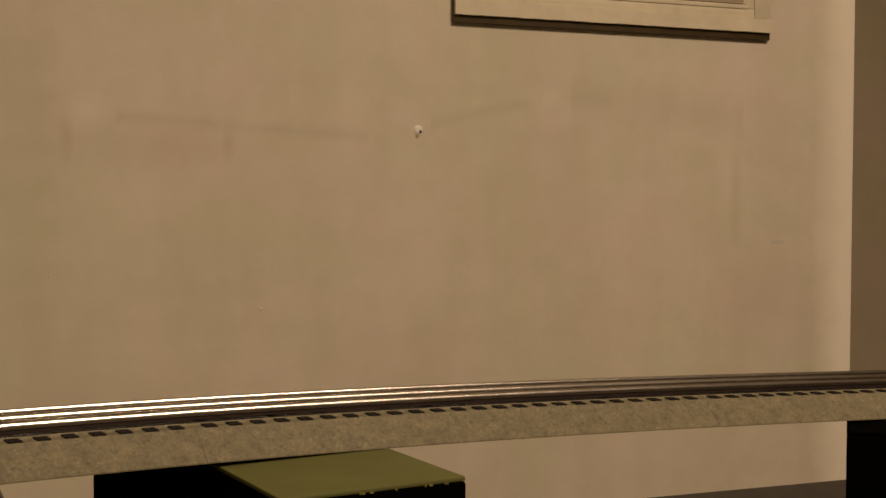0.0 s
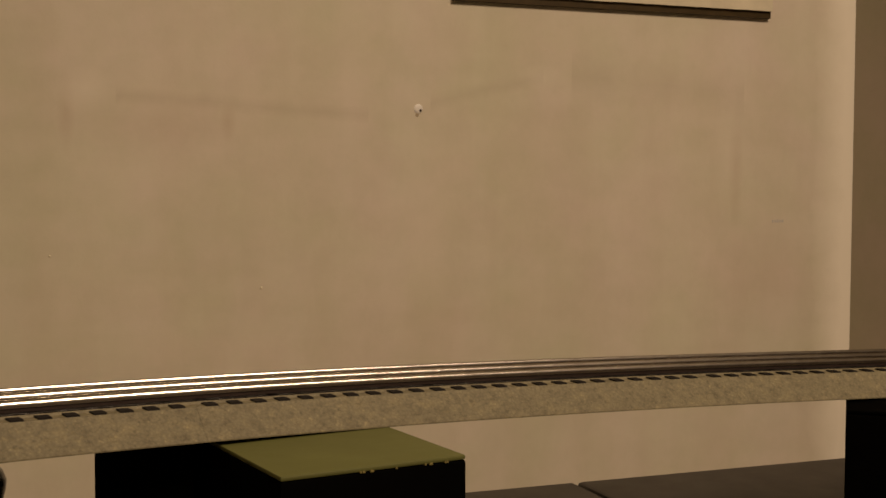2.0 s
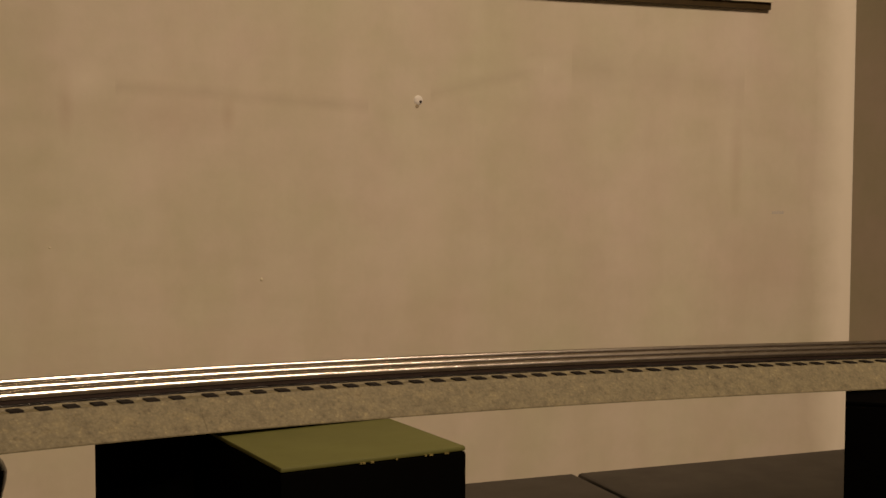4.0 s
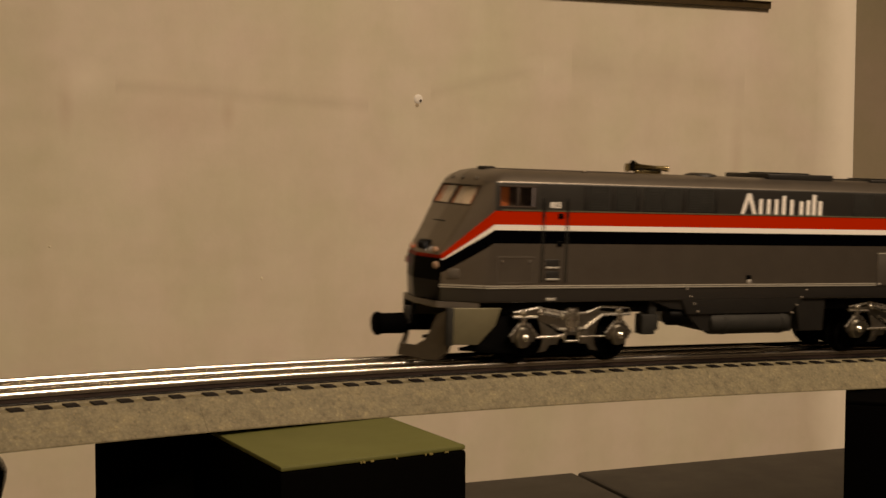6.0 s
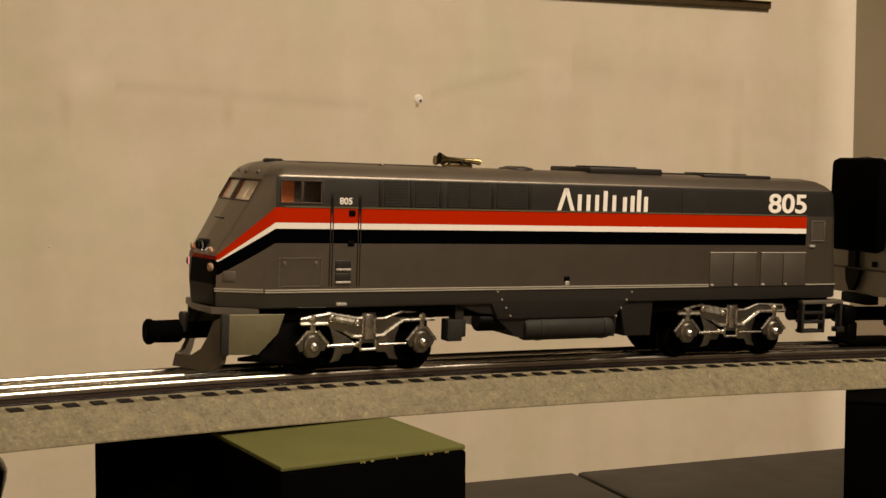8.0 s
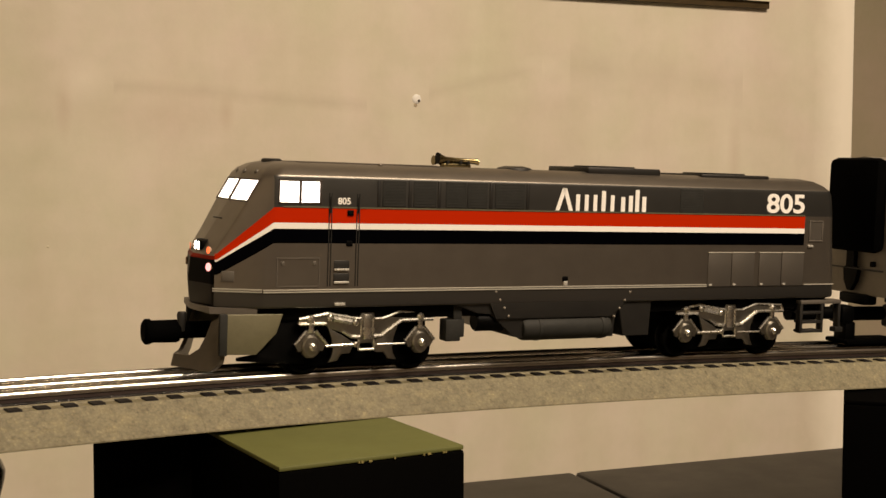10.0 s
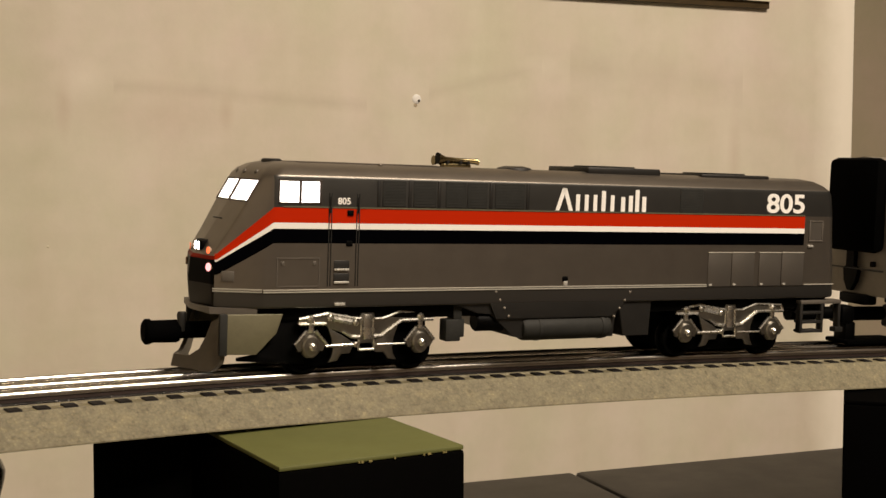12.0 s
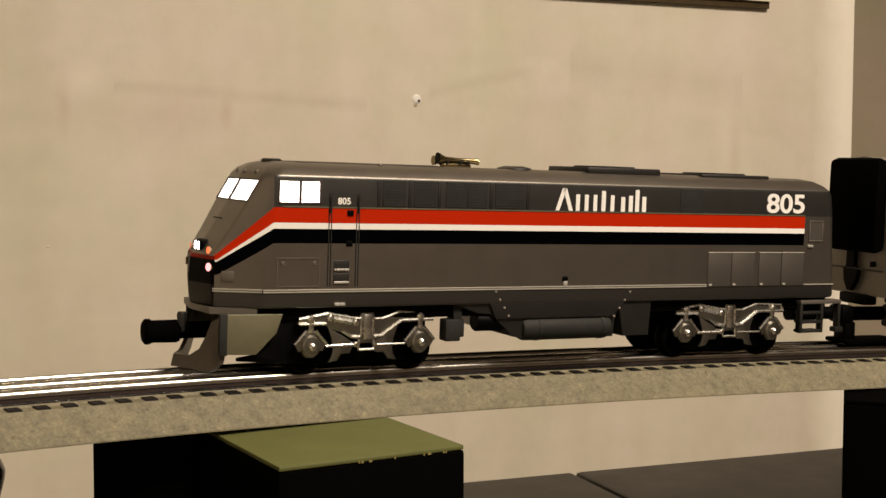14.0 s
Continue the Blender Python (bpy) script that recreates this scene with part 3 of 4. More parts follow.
def lamp_disc(name, root, at, r, lit, dull, label):
    """A small lamp in a dull cup; only the flat lens glows."""
    bm = turned(B(), [(r * 0.6, -0.0010), (r, -0.0004), (r, 0.0003)], Matrix.Rotation(radians(90), 4, "X"), 16)
    bm.faces.ensure_lookup_table()
    for f in bm.faces:
        f.material_index = 1
    bm.faces[len(bm.faces) - 1].material_index = 0
    ob = part(name, bm, [lit, dull], root, label, at)
    SWITCHED.append((ob, at))


SWITCHED, TRUCKS, WHEELS = [], [], []


def text_mesh(body, size, deep):
    data = bpy.data.curves.new("lettering", "FONT")
    data.body, data.size, data.extrude, data.offset = body, size, deep, size * 0.022
    tmp = new("lettering", data)
    bpy.context.view_layer.update()
    me = bpy.data.meshes.new_from_object(tmp.evaluated_get(bpy.context.evaluated_depsgraph_get()))
    bpy.data.objects.remove(tmp)
    me.materials.clear()
    me.materials.append(M_WHITE)
    return me


def lettering(name, body, root, x0, x1, z0, z1, y, label):
    me = text_mesh(body, 0.01, 0.0001)
    xs = [v.co.x for v in me.vertices]
    zs = [v.co.y for v in me.vertices]
    for v in me.vertices:
        fx = (v.co.x - min(xs)) / (max(xs) - min(xs))
        fz = (v.co.y - min(zs)) / (max(zs) - min(zs))
        v.co = Vector((x0 + (x1 - x0) * fx, y - v.co.z, z0 + (z1 - z0) * fz))
    ob = new(name, me)
    ob.parent = root
    tagged(ob, label)


def build_truck(root, x, name):
    truck = part(name, box(B(), -0.0365, 0.0365, -0.0230, 0.0230, 0.0042, 0.0275, 0.002), M_RUBBER, root, "powered truck with bright plated side frames", pose(x * MM, 0, 0))
    TRUCKS.append((truck, x * MM))
    for side in (-1, 1):
        y = side * 0.0265
        f = B()
        top = [(-37, 26.2), (-36, 28.6), (-21, 31.0), (-8, 28.4), (-4, 28.0), (-3, 30.6), (4, 30.6), (4.4, 27.6), (9, 27.6), (18, 31.0), (36, 30.0), (37.5, 27.6),
               (37.5, 26.2), (19.5, 25.8), (8.5, 18.2), (4.5, 17.6), (3.5, 15.6), (-3.5, 15.6), (-4.5, 17.6), (-8.6, 18.2), (-14, 21.4), (-20.5, 23.4), (-22, 25.2)]
        plate(f, [(a * MM, b * MM) for a, b in top], y - 0.0012, y + 0.0008, 0.0004)
        # curved brackets under the beam, ending in feet
        for sg, x0 in ((1, -20.0), (-1, 16.5)):
            plate(f, [((x0 + sg * q) * MM, z * MM) for q, z in ((-1.0, 24.0), (8.5, 19.0), (13.5, 15.5), (11.0, 10.8), (6.5, 10.6), (4.4, 7.4), (-0.6, 6.6), (1.2, 9.6), (2.0, 13.0), (1.2, 18.0))], y - 0.0012, y + 0.0002, 0.0003)
        for j in (-30.0, 30.0):
            plate(f, [((j + q) * MM, z * MM) for q, z in ((-2.0, 22.6), (2.0, 22.6), (3.6, 20.0), (4.8, 15.0), (4.2, 11.4), (2.0, 9.4), (-2.0, 9.4), (-4.2, 11.4), (-4.8, 15.0), (-3.6, 20.0))], y - 0.0014, y + 0.0014, 0.0007)
            turned(f, [(0.0046, -0.0010), (0.0046, 0.0022), (0.0040, 0.0030), (0.0028, 0.0032)], Matrix.Translation((j * MM, y, 0.0150)) @ Matrix.Diagonal((1, 1, 1.2, 1)) @ Matrix.Rotation(radians(-90 * side), 4, "X"), 20)
            for sg in (-1, 1):
                plate(f, [((j + sg * q) * MM, z * MM) for q, z in ((2.4, 22.4), (8.2, 16.2), (6.4, 12.6), (4.0, 13.0))], y - 0.0012, y + 0.0004)
        for fc in f.faces:
            fc.material_index = 1
        ys = y + side * 0.0012
        for r, chord in ((1.0, [(-36.5, 28.4), (-21.3, 30.8), (-6.5, 28.0), (-3.6, 28.0)]), (0.8, [(4.2, 27.6), (8.7, 27.6), (18, 30.8), (36, 30.0), (37.6, 27.4)]),
                         (0.9, [(-36.5, 26.0), (-22.0, 25.8)]), (0.9, [(-13.4, 22.0), (-8.3, 19.0), (-3.7, 19.0)]), (1.0, [(3.8, 19.0), (8.1, 19.0), (19.2, 26.4), (37.5, 26.6)]),
                         (1.7, [(-18.6, 28.3), (-8.6, 26.4)])):
            for (xa, za), (xb, zb) in zip(chord, chord[1:]):
                bar(f, (xa * MM, ys, za * MM), (xb * MM, ys, zb * MM), r * MM, 8)
        out = Matrix.Rotation(radians(-90 * side), 4, "X")
        for x, z in ((-20.2, 28.4), (-6.4, 25.9)):
            turned(f, [(0.0015, -0.001), (0.0015, 0.0022), (0.0008, 0.0029)], Matrix.Translation((x * MM, y, z * MM)) @ out, 10)
        for j in (-30.0, 30.0):
            # journal: a bell-shaped box with cheeks, splayed legs, a stem and a pin
            turned(f, [(0.0019, 0.0020), (0.0019, 0.0046), (0.0009, 0.0054)], Matrix.Translation((j * MM, y, 0.0150)) @ out, 14)
            box(f, (j - 1.5) * MM, (j + 1.5) * MM, y - 0.0020, y + 0.0020, 0.0215, 0.0275, 0.0006)
            for sg in (-1, 1):
                bar(f, ((j + sg * 8.4) * MM, ys, 0.0160), ((j + sg * 2.4) * MM, ys, 0.0226), 0.0009, 8)
            turned(f, [(0.0021, -0.001), (0.0021, 0.0020), (0.0010, 0.0032)], Matrix.Translation((j * MM, y, 0.0282)) @ out, 12)
        bar(f, (-0.0220, ys, 0.0148), (-0.0065, ys, 0.0150), 0.0008)
        turned(f, [(0.0014, -0.001), (0.0014, 0.0024), (0.0008, 0.0030)], Matrix.Translation((-0.0062, y, 0.0152)) @ out, 10)
        bar(f, (0.0060, ys, 0.0146), (0.0215, ys, 0.0146), 0.0005)
        for j in (-2.8, 3.6):
            bar(f, (j * MM, ys, 0.0195), (j * MM, ys, 0.0275), 0.0008)
        box(f, -0.0020, 0.0030, y - 0.002, y + 0.0016, 0.0172, 0.0300, 0.0008)
        for j in (-4.2, 4.4):
            bar(f, (j * MM, ys, 0.0126), (j * MM, ys, 0.0172), 0.0007)
        bar(f, (-0.0046, ys, 0.0124), (0.0046, ys, 0.0124), 0.0007)
        part("side_frame", f, [M_CHROME, M_PLATED], truck, "bright plated side frame with journals and springs")
    for j in (-30.0, 30.0):
        f = B()
        for side in (-1, 1):
            rot = Matrix.Translation((0, side * 0.0180, 0)) @ Matrix.Rotation(radians(-90 * side), 4, "X")
            turned(f, [(0.0118, -0.0035), (0.0118, -0.0022), (0.0102, -0.0020), (0.0100, 0.0028), (0.0086, 0.0030), (0.0080, 0.0018), (0.0035, 0.0022), (0.0030, 0.0036)], rot, 28)
        bar(f, (0, -0.018, 0), (0, 0.018, 0), 0.0022)
        at = pose(j * MM, 0, 0.0100 + RAIL_UP)
        WHEELS.append((part("wheelset", f, M_WHEEL, truck, "blackened steel wheelset", at), at, 0.0100))
    return truck


def build_locomotive():
    root = thing("toy_locomotive", "silver toy diesel locomotive with red, white and black stripes", "toy locomotive")
    build_shell(root)
    Y = -0.0317

    def side_part(name, bm, material, label=""):
        return part(name, bm, material, root, label)

    # cab: lining, lamp boards, panes and frames
    bm = box(B(), -0.0225, -0.0215, -0.029, 0.029, 0.080, 0.097)
    box(bm, -0.050, -0.0225, -0.029, 0.029, 0.0795, 0.0805)
    part("cab_lining", bm, M_CABDARK, root, "dark cab lining")
    glow_board("cab_lamp", root, pose(-0.0362, -0.0225, 0.0896), 0.0252, 0.0140, "cab lamp board, one face glowing when switched on", M_LIT, M_CABDARK, 0.009)
    glow_board("cab_lamp", root, pose(-0.0562, 0.0, 0.0890, 0, 0, -90) @ pose(0, 0, 0, -29), 0.0512, 0.0146, "cab lamp board, one face glowing when switched on", M_LIT, M_ORANGE, 0.012, M_PALE)
    for x0, x1 in ((-0.0469, -0.0368), (-0.0360, -0.0262)):
        for s in (1, -1):
            w = part("side_window", box(B(), x0 + 0.0001, x1 - 0.0001, s * 0.0309 - 0.0002, s * 0.0309 + 0.0002, 0.0847, 0.0947), M_GLASS, root, "clear cab side pane")
            w.visible_shadow = False
            f = B()
            for a, b, c, d in ((x0 - 0.0006, x1 + 0.0006, 0.0839, 0.0848), (x0 - 0.0006, x1 + 0.0006, 0.0946, 0.0955), (x0 - 0.0005, x0 + 0.0003, 0.0848, 0.0946), (x1 - 0.0003, x1 + 0.0005, 0.0848, 0.0946)):
                box(f, a, b, s * 0.0314 - 0.0006, s * 0.0314 + 0.0006, c, d, 0.0002)
            part("window_frame", f, M_CABDARK, w, "dark red-brown window frame")
    r6, r7 = shell_rows()[6], shell_rows()[7]
    for s in (1, -1):
        def corner(row, f):
            return Vector((row[1] + (row[2] - row[1]) * f + 0.7, -s * row[3] * f, row[0])) * MM
        bm = B()
        quad = [corner(r6, 0.04), corner(r6, 0.96), corner(r7, 0.96), corner(r7, 0.04)]
        inner = [bm.verts.new(q) for q in quad] + [bm.verts.new(q + Vector((0.0004, 0, 0))) for q in quad]
        bm.faces.new(inner[:4]), bm.faces.new(inner[4:][::-1])
        for i in range(4):
            bm.faces.new((inner[i], inner[(i + 1) % 4], inner[4 + (i + 1) % 4], inner[4 + i]))
        w = part("windshield", bm, M_GLASS, root, "clear windshield pane")
        w.visible_shadow = False
        f = B()
        out = [q + Vector((-0.0006, 0, 0)) for q in quad]
        for i in range(4):
            bar(f, out[i], out[(i + 1) % 4], 0.00045, 6)
        part("window_frame", f, M_CABDARK, w, "dark window gasket")

    # nose lamps, number boards, small fittings
    for s in (1, -1):
        lamp_disc("headlight", root, pose(-0.0773, s * 0.0026 - 0.0012, 0.0622, 0, 0, -90 + s * 3), 0.0021, M_LIT, M_BLACK, "round headlight")
        lamp_disc("marker_light", root, pose(-0.0760, s * 0.0160, 0.0606, 0, 0, -90 - s * 12), 0.0018, M_LIT_RED, M_MARKER, "small marker light")
        lamp_disc("ditch_light", root, pose(-0.0769, s * 0.0196, 0.0530, 0, 0, -90 - s * 22), 0.0020, M_LIT_PINK, M_MARKER, "small lower lamp")
    part("headlight_box", box(B(), -0.0769, -0.0700, -0.0066, 0.0050, 0.0594, 0.0652, 0.0012), M_BLACK, root, "dark headlight housing")
    part("nose_hatch", box(B(), -0.0678, -0.0650, -0.0070, 0.0070, 0.0752, 0.0760, 0.0003), M_DARKGREY, root, "dark slot in the nose")
    for y in (-0.016, -0.002, 0.012):
        part("brow_lamp", turned(B(), [(0.0012, -0.002), (0.0012, 0.0004), (0.0006, 0.0008)], Matrix.Translation((-0.0552 + abs(y) * 0.10, y, 0.0986)) @ Matrix.Rotation(radians(-62), 4, "Y"), 12), M_SILVER, root, "tiny round brow lamp")

    # sill trim, door, handrails, steps
    trim = B()
    for x0, x1, z in ((-0.0540, 0.2071, 0.0425), (-0.0540, 0.2071, 0.0415), (0.2785, 0.3015, 0.0418)):
        box(trim, x0, x1, Y - 0.0006, Y + 0.001, z, z + 0.0006, 0.0001)
    part("sill_trim", trim, M_SILL, root, "thin bright sill strip")
    m = frame_flat(Vector((-0.0756, -0.0222, 0)), Vector((-0.0547, -0.0317, 0)))
    part("sill_trim", box(box(B(), 0, 0.0230, -0.0006, 0.001, 0.0427, 0.0433, 0, m), 0, 0.0230, -0.0006, 0.001, 0.0417, 0.0422, 0, m), M_SILL, root, "thin bright sill strip")
    part("stripe_line", box(B(), -0.045, 0.277, Y - 0.0003, Y + 0.001, 0.0823, 0.0829), M_OLIVE, root, "thin olive line above the red stripe")
    for x in (-0.0216, -0.0203, -0.0072, -0.0059):
        part("door_strip", box(B(), x - 0.0002, x + 0.0002, Y - 0.0004, Y + 0.001, 0.0445, 0.0895, 0.0001), M_LOUVRE, root, "upright door strip")
    for x in (-0.0210, -0.0065):
        rail_bm = bar(B(), (x, Y - 0.0010, 0.0800), (x, Y - 0.0010, 0.0880), 0.00045, 8)
        bar(rail_bm, (x, Y - 0.0010, 0.0805), (x, Y + 0.001, 0.0805), 0.0004, 8)
        part("grab_rail", rail_bm, M_DARKGREY, root, "short dark grey grab rail")
    for z in (0.0478, 0.0540):
        part("step_recess", box(B(), -0.0186, -0.0104, Y - 0.0003, Y + 0.001, z - 0.0022, z + 0.0030, 0.0003), M_DARKGREY, root, "dark step recess")
        part("step_tread", box(B(), -0.0184, -0.0106, Y - 0.0010, Y + 0.001, z - 0.0020, z - 0.0009, 0.0003), M_TRIM, root, "bright step edge")
    part("step_tread", box(B(), -0.0178, -0.0122, Y - 0.0010, Y + 0.001, 0.0350, 0.0364, 0.0003), M_TRIM, root, "bright step edge")
    for x, z in ((-0.0106, 0.0800), (-0.0108, 0.0652), (0.1132, 0.0468)):
        part("latch", box(B(), x - 0.0017, x + 0.0017, Y - 0.0006, Y + 0.001, z - 0.0014, z + 0.0014, 0.0004), M_BLACK, root, "small black latch")
    part("latch_plate", box(B(), 0.1120, 0.1146, Y - 0.0009, Y + 0.001, 0.0432, 0.0458, 0.0004), M_TRIM, root, "small bright catch")
    fr = B()
    for a, b, c, d in ((-0.0475, -0.0257, 0.0578, 0.0584), (-0.0475, -0.0257, 0.0442, 0.0447), (-0.0475, -0.0470, 0.0447, 0.0578), (-0.0262, -0.0257, 0.0447, 0.0578)):
        box(fr, a, b, Y - 0.0003, Y + 0.001, c, d)
    for x in (-0.0445, -0.0285):
        box(fr, x - 0.0008, x + 0.0008, Y - 0.0004, Y + 0.001, 0.0545, 0.0565, 0.0002)
    part("access_panel", fr, M_SILVER, root, "raised panel outline")
    m2 = m @ pose(0.004, 0, 0)
    part("nose_step", box(B(), 0, 0.006, -0.0005, 0.001, 0.0465, 0.0515, 0.0004, m2), M_SILVER, root)

    # grilles of the dark upper band, each with slats
    for x0, x1, z0, z1 in ((6.1, 18.8, 83.4, 96.3), (22.9, 35.6, 83.4, 96.4), (40.8, 52.4, 83.4, 96.4), (53.0, 64.6, 83.4, 96.4), (69.0, 86.6, 83.4, 96.4), (186.2, 202.0, 83.0, 96.2)):
        g = side_part("grille", box(B(), x0 * MM, x1 * MM, Y - 0.0003, Y + 0.001, z0 * MM, z1 * MM, 0.0002), M_LOUVRE, "charcoal side grille")
        count = 9
        for i in range(count):
            z = (z0 + (i + 0.5) * (z1 - z0) / count) * MM
            part("slat", box(B(), (x0 + 0.5) * MM, (x1 - 0.5) * MM, Y - 0.00038, Y, z - 0.0004, z + 0.0004), M_LOUVRE, g)
    for x in (4.2, 21.0, 37.2, 66.8, 88.6):
        part("grille_post", box(B(), x * MM - 0.0009, x * MM + 0.0009, Y - 0.0004, Y + 0.001, 0.0832, 0.0966, 0.0003), M_DARKGREY, root)
    # rear equipment doors and the rear door
    for x0, x1 in ((207.3, 223.8), (224.2, 240.6), (244.0, 260.4), (260.8, 277.4)):
        d = side_part("equipment_door", box(B(), x0 * MM, x1 * MM, Y - 0.0006, Y + 0.001, 0.0415, 0.0612, 0.0005), M_DOOR, "silver equipment door")
        part("door_edge", box(B(), x0 * MM, x1 * MM, Y - 0.0009, Y + 0.001, 0.0606, 0.0612, 0.0002), M_SILL, d)
        part("hinge", box(B(), x0 * MM + 0.001, x0 * MM + 0.003, Y - 0.0011, Y, 0.0420, 0.0432, 0.0003), M_TRIM, d)
    fr = B()
    for a, b, c, d in ((280.6, 291.4, 79.0, 79.8), (280.6, 291.4, 67.4, 68.2), (280.6, 281.6, 68.2, 79.0), (290.4, 291.4, 68.2, 79.0)):
        box(fr, a * MM, b * MM, Y - 0.0005, Y + 0.001, c * MM, d * MM, 0.0002)
    w = part("rear_window", box(B(), 0.2814, 0.2906, Y - 0.0002, Y + 0.001, 0.0680, 0.0792), M_DOOR, root, "grey rear door window")
    part("window_frame", fr, M_SILVER, w, "raised silver window frame")
    part("door_handle", box(B(), 0.2800, 0.2840, Y - 0.0010, Y + 0.001, 0.0640, 0.0655, 0.0004), M_TRIM, root)

    # the name as plain white bars, the number as it reads
    z0 = 83.1
    for x0, x1, lean, top in ((105.4, 107.8, 4.1, 94.9), (113.8, 116.2, -4.1, 94.9), (118.0, 120.4, 0, 91.8), (123.5, 125.9, 0, 91.8), (129.0, 131.4, 0, 91.8), (134.2, 136.8, 0, 94.0),
                              (140.0, 142.4, 0, 91.8), (146.8, 149.4, 0, 91.0), (151.8, 154.4, 0, 91.8), (156.0, 158.6, 0, 95.0), (160.6, 163.2, 0, 91.4)):
        bm = plate(B(), [(x * MM, z * MM) for x, z in ((x0, z0), (x0 + lean, top), (x1 + lean, top), (x1, z0))], Y - 0.0002, Y + 0.0005)
        part("name_mark", bm, M_WHITE, root, "plain white painted bar of the name")
    lettering("number_lettering", "805", root, 0.2478, 0.2762, 0.0838, 0.0950, Y - 0.0001, "white painted number 805")
    lettering("cab_number", "805", root, -0.0173, -0.0107, 0.0841, 0.0874, Y - 0.0001, "small white number 805")

    # roof fittings
    part("roof_dome", turned(B(), [(0.0050, -0.001), (0.0050, 0.0010), (0.0042, 0.0016)], pose(-0.0420, -0.004, 0.1036), 24), M_DARKGREY, root, "flat dark roof dome")
    part("roof_seam", box(B(), 0.0085, 0.0105, -0.021, 0.021, 0.1026, 0.1043, 0.0006), M_SHELL, root, "raised roof seam")
    part("roof_cover", box(B(), -0.034, 0.044, -0.018, 0.018, 0.1026, 0.1044, 0.0016), M_SHELL, root, "raised roof cover")
    horn = part("air_horn", box(B(), 0.0500, 0.0665, -0.0090, -0.0045, 0.1036, 0.1058, 0.0006), M_BRASS, root, "brass air horn cluster")
    for y, z, x0, x1 in ((-0.0090, 0.1082, 0.0470, 0.0700), (-0.0045, 0.1076, 0.0500, 0.0730), (-0.0010, 0.1072, 0.0480, 0.0680)):
        bm = turned(B(), [(0.0026, 0), (0.0024, 0.0012), (0.0013, 0.0040), (0.0010, 0.014), (0.0012, x1 - x0 - 0.002), (0.0016, x1 - x0)], Matrix.Translation((x0, y, z)) @ Matrix.Rotation(radians(92), 4, "Y"), 16)
        part("trumpet", bm, M_BRASS, horn, "brass horn trumpet")
    for x in (0.0525, 0.0600, 0.0645):
        part("horn_bracket", box(B(), x - 0.0008, x + 0.0008, -0.0100, 0.0000, 0.1056, 0.1084, 0.0004), M_DARKGREY, horn, "dark horn bracket")
    part("horn_bell", turned(B(), [(0.0030, 0), (0.0026, 0.0012), (0.0012, 0.0030)], Matrix.Translation((0.0468, -0.0085, 0.1084)) @ Matrix.Rotation(radians(90), 4, "Y"), 18), M_BLACK, horn, "dark horn mouth")
    for x0, x1, z in ((0.132, 0.180, 0.1066), (0.209, 0.258, 0.1050)):
        h = part("roof_hatch", box(B(), x0, x1, -0.021, 0.021, 0.1030, z, 0.0008), M_DARKGREY, root, "dark raised roof hatch")
        part("fan_cover", box(B(), x0 + 0.014, x1 - 0.014, -0.016, 0.016, z - 0.0003, z + 0.0008, 0.0004), M_LOUVRE, h, "dark fan cover")
    part("roof_bump", turned(B(), [(0.010, 0), (0.009, 0.0012), (0.005, 0.0022)], pose(0.092, -0.010, 0.1034), 24), M_DARKGREY, root, "low round roof cover")

    # underframe: floor, tank, air tanks, hangers
    part("underframe", box(B(), -0.055, 0.300, -0.0270, 0.0270, 0.0275, 0.0338, 0.001), M_BLACK, root, "black underframe")
    tank = plate(B(), [(0.0480, 0.0405), (0.0480, 0.0345), (0.0625, 0.0292), (0.0700, 0.0285), (0.0840, 0.0165), (0.0880, 0.0158), (0.1465, 0.0150), (0.1475, 0.0268), (0.1500, 0.0295), (0.1530, 0.0150), (0.1700, 0.0150), (0.1710, 0.0330), (0.1760, 0.0405)], -0.0300, 0.0300, 0.0006)
    part("fuel_tank", tank, M_DARKGREY, root, "dark grey fuel tank")
    part("tank_side", plate(B(), [(0.0650, 0.0418), (0.0725, 0.0262), (0.1440, 0.0262), (0.1620, 0.0418)], -0.0314, -0.0296, 0.0003), M_DARKGREY, root)
    for (xa, za), (xb, zb) in (((71.7, 40.5), (79.7, 27.7)), ((155.3, 39.3), (145.6, 26.2))):
        for i in range(4):
            f = i / 3
            part("bolt_head", turned(B(), [(0.0007, -0.001), (0.0007, 0.0004), (0.0004, 0.0007)], Matrix.Translation(((xa + (xb - xa) * f) * MM, -0.0314, (za + (zb - za) * f) * MM)) @ Matrix.Rotation(radians(90), 4, "X"), 10), M_CARGREY, root, "small grey bolt head")
    air = part("air_tank", turned(B(), [(0.0030, 0), (0.0058, 0.001), (0.0066, 0.003), (0.0066, 0.0535), (0.0058, 0.0555), (0.003, 0.0565)], Matrix.Translation((0.0885, -0.0262, 0.0205)) @ Matrix.Rotation(radians(90), 4, "Y"), 24), M_LOUVRE, root, "dark grey air tank")
    for x in (0.0985, 0.1380):
        part("strap", turned(B(), [(0.0069, 0), (0.0069, 0.002)], Matrix.Translation((x, -0.0262, 0.0205)) @ Matrix.Rotation(radians(90), 4, "Y"), 24), M_LOUVRE, air)
    part("air_tank", turned(B(), [(0.0045, 0), (0.0052, 0.0012), (0.0052, 0.016), (0.0042, 0.017)], Matrix.Translation((0.0630, -0.0245, 0.0245)) @ Matrix.Rotation(radians(90), 4, "Y"), 20), M_BLACK, root, "short black cylinder")
    hang = box(B(), 0.0495, 0.0545, -0.028, -0.020, 0.0255, 0.0345, 0.0006)
    box(hang, 0.0448, 0.0535, -0.029, -0.021, 0.0150, 0.0262, 0.0008)
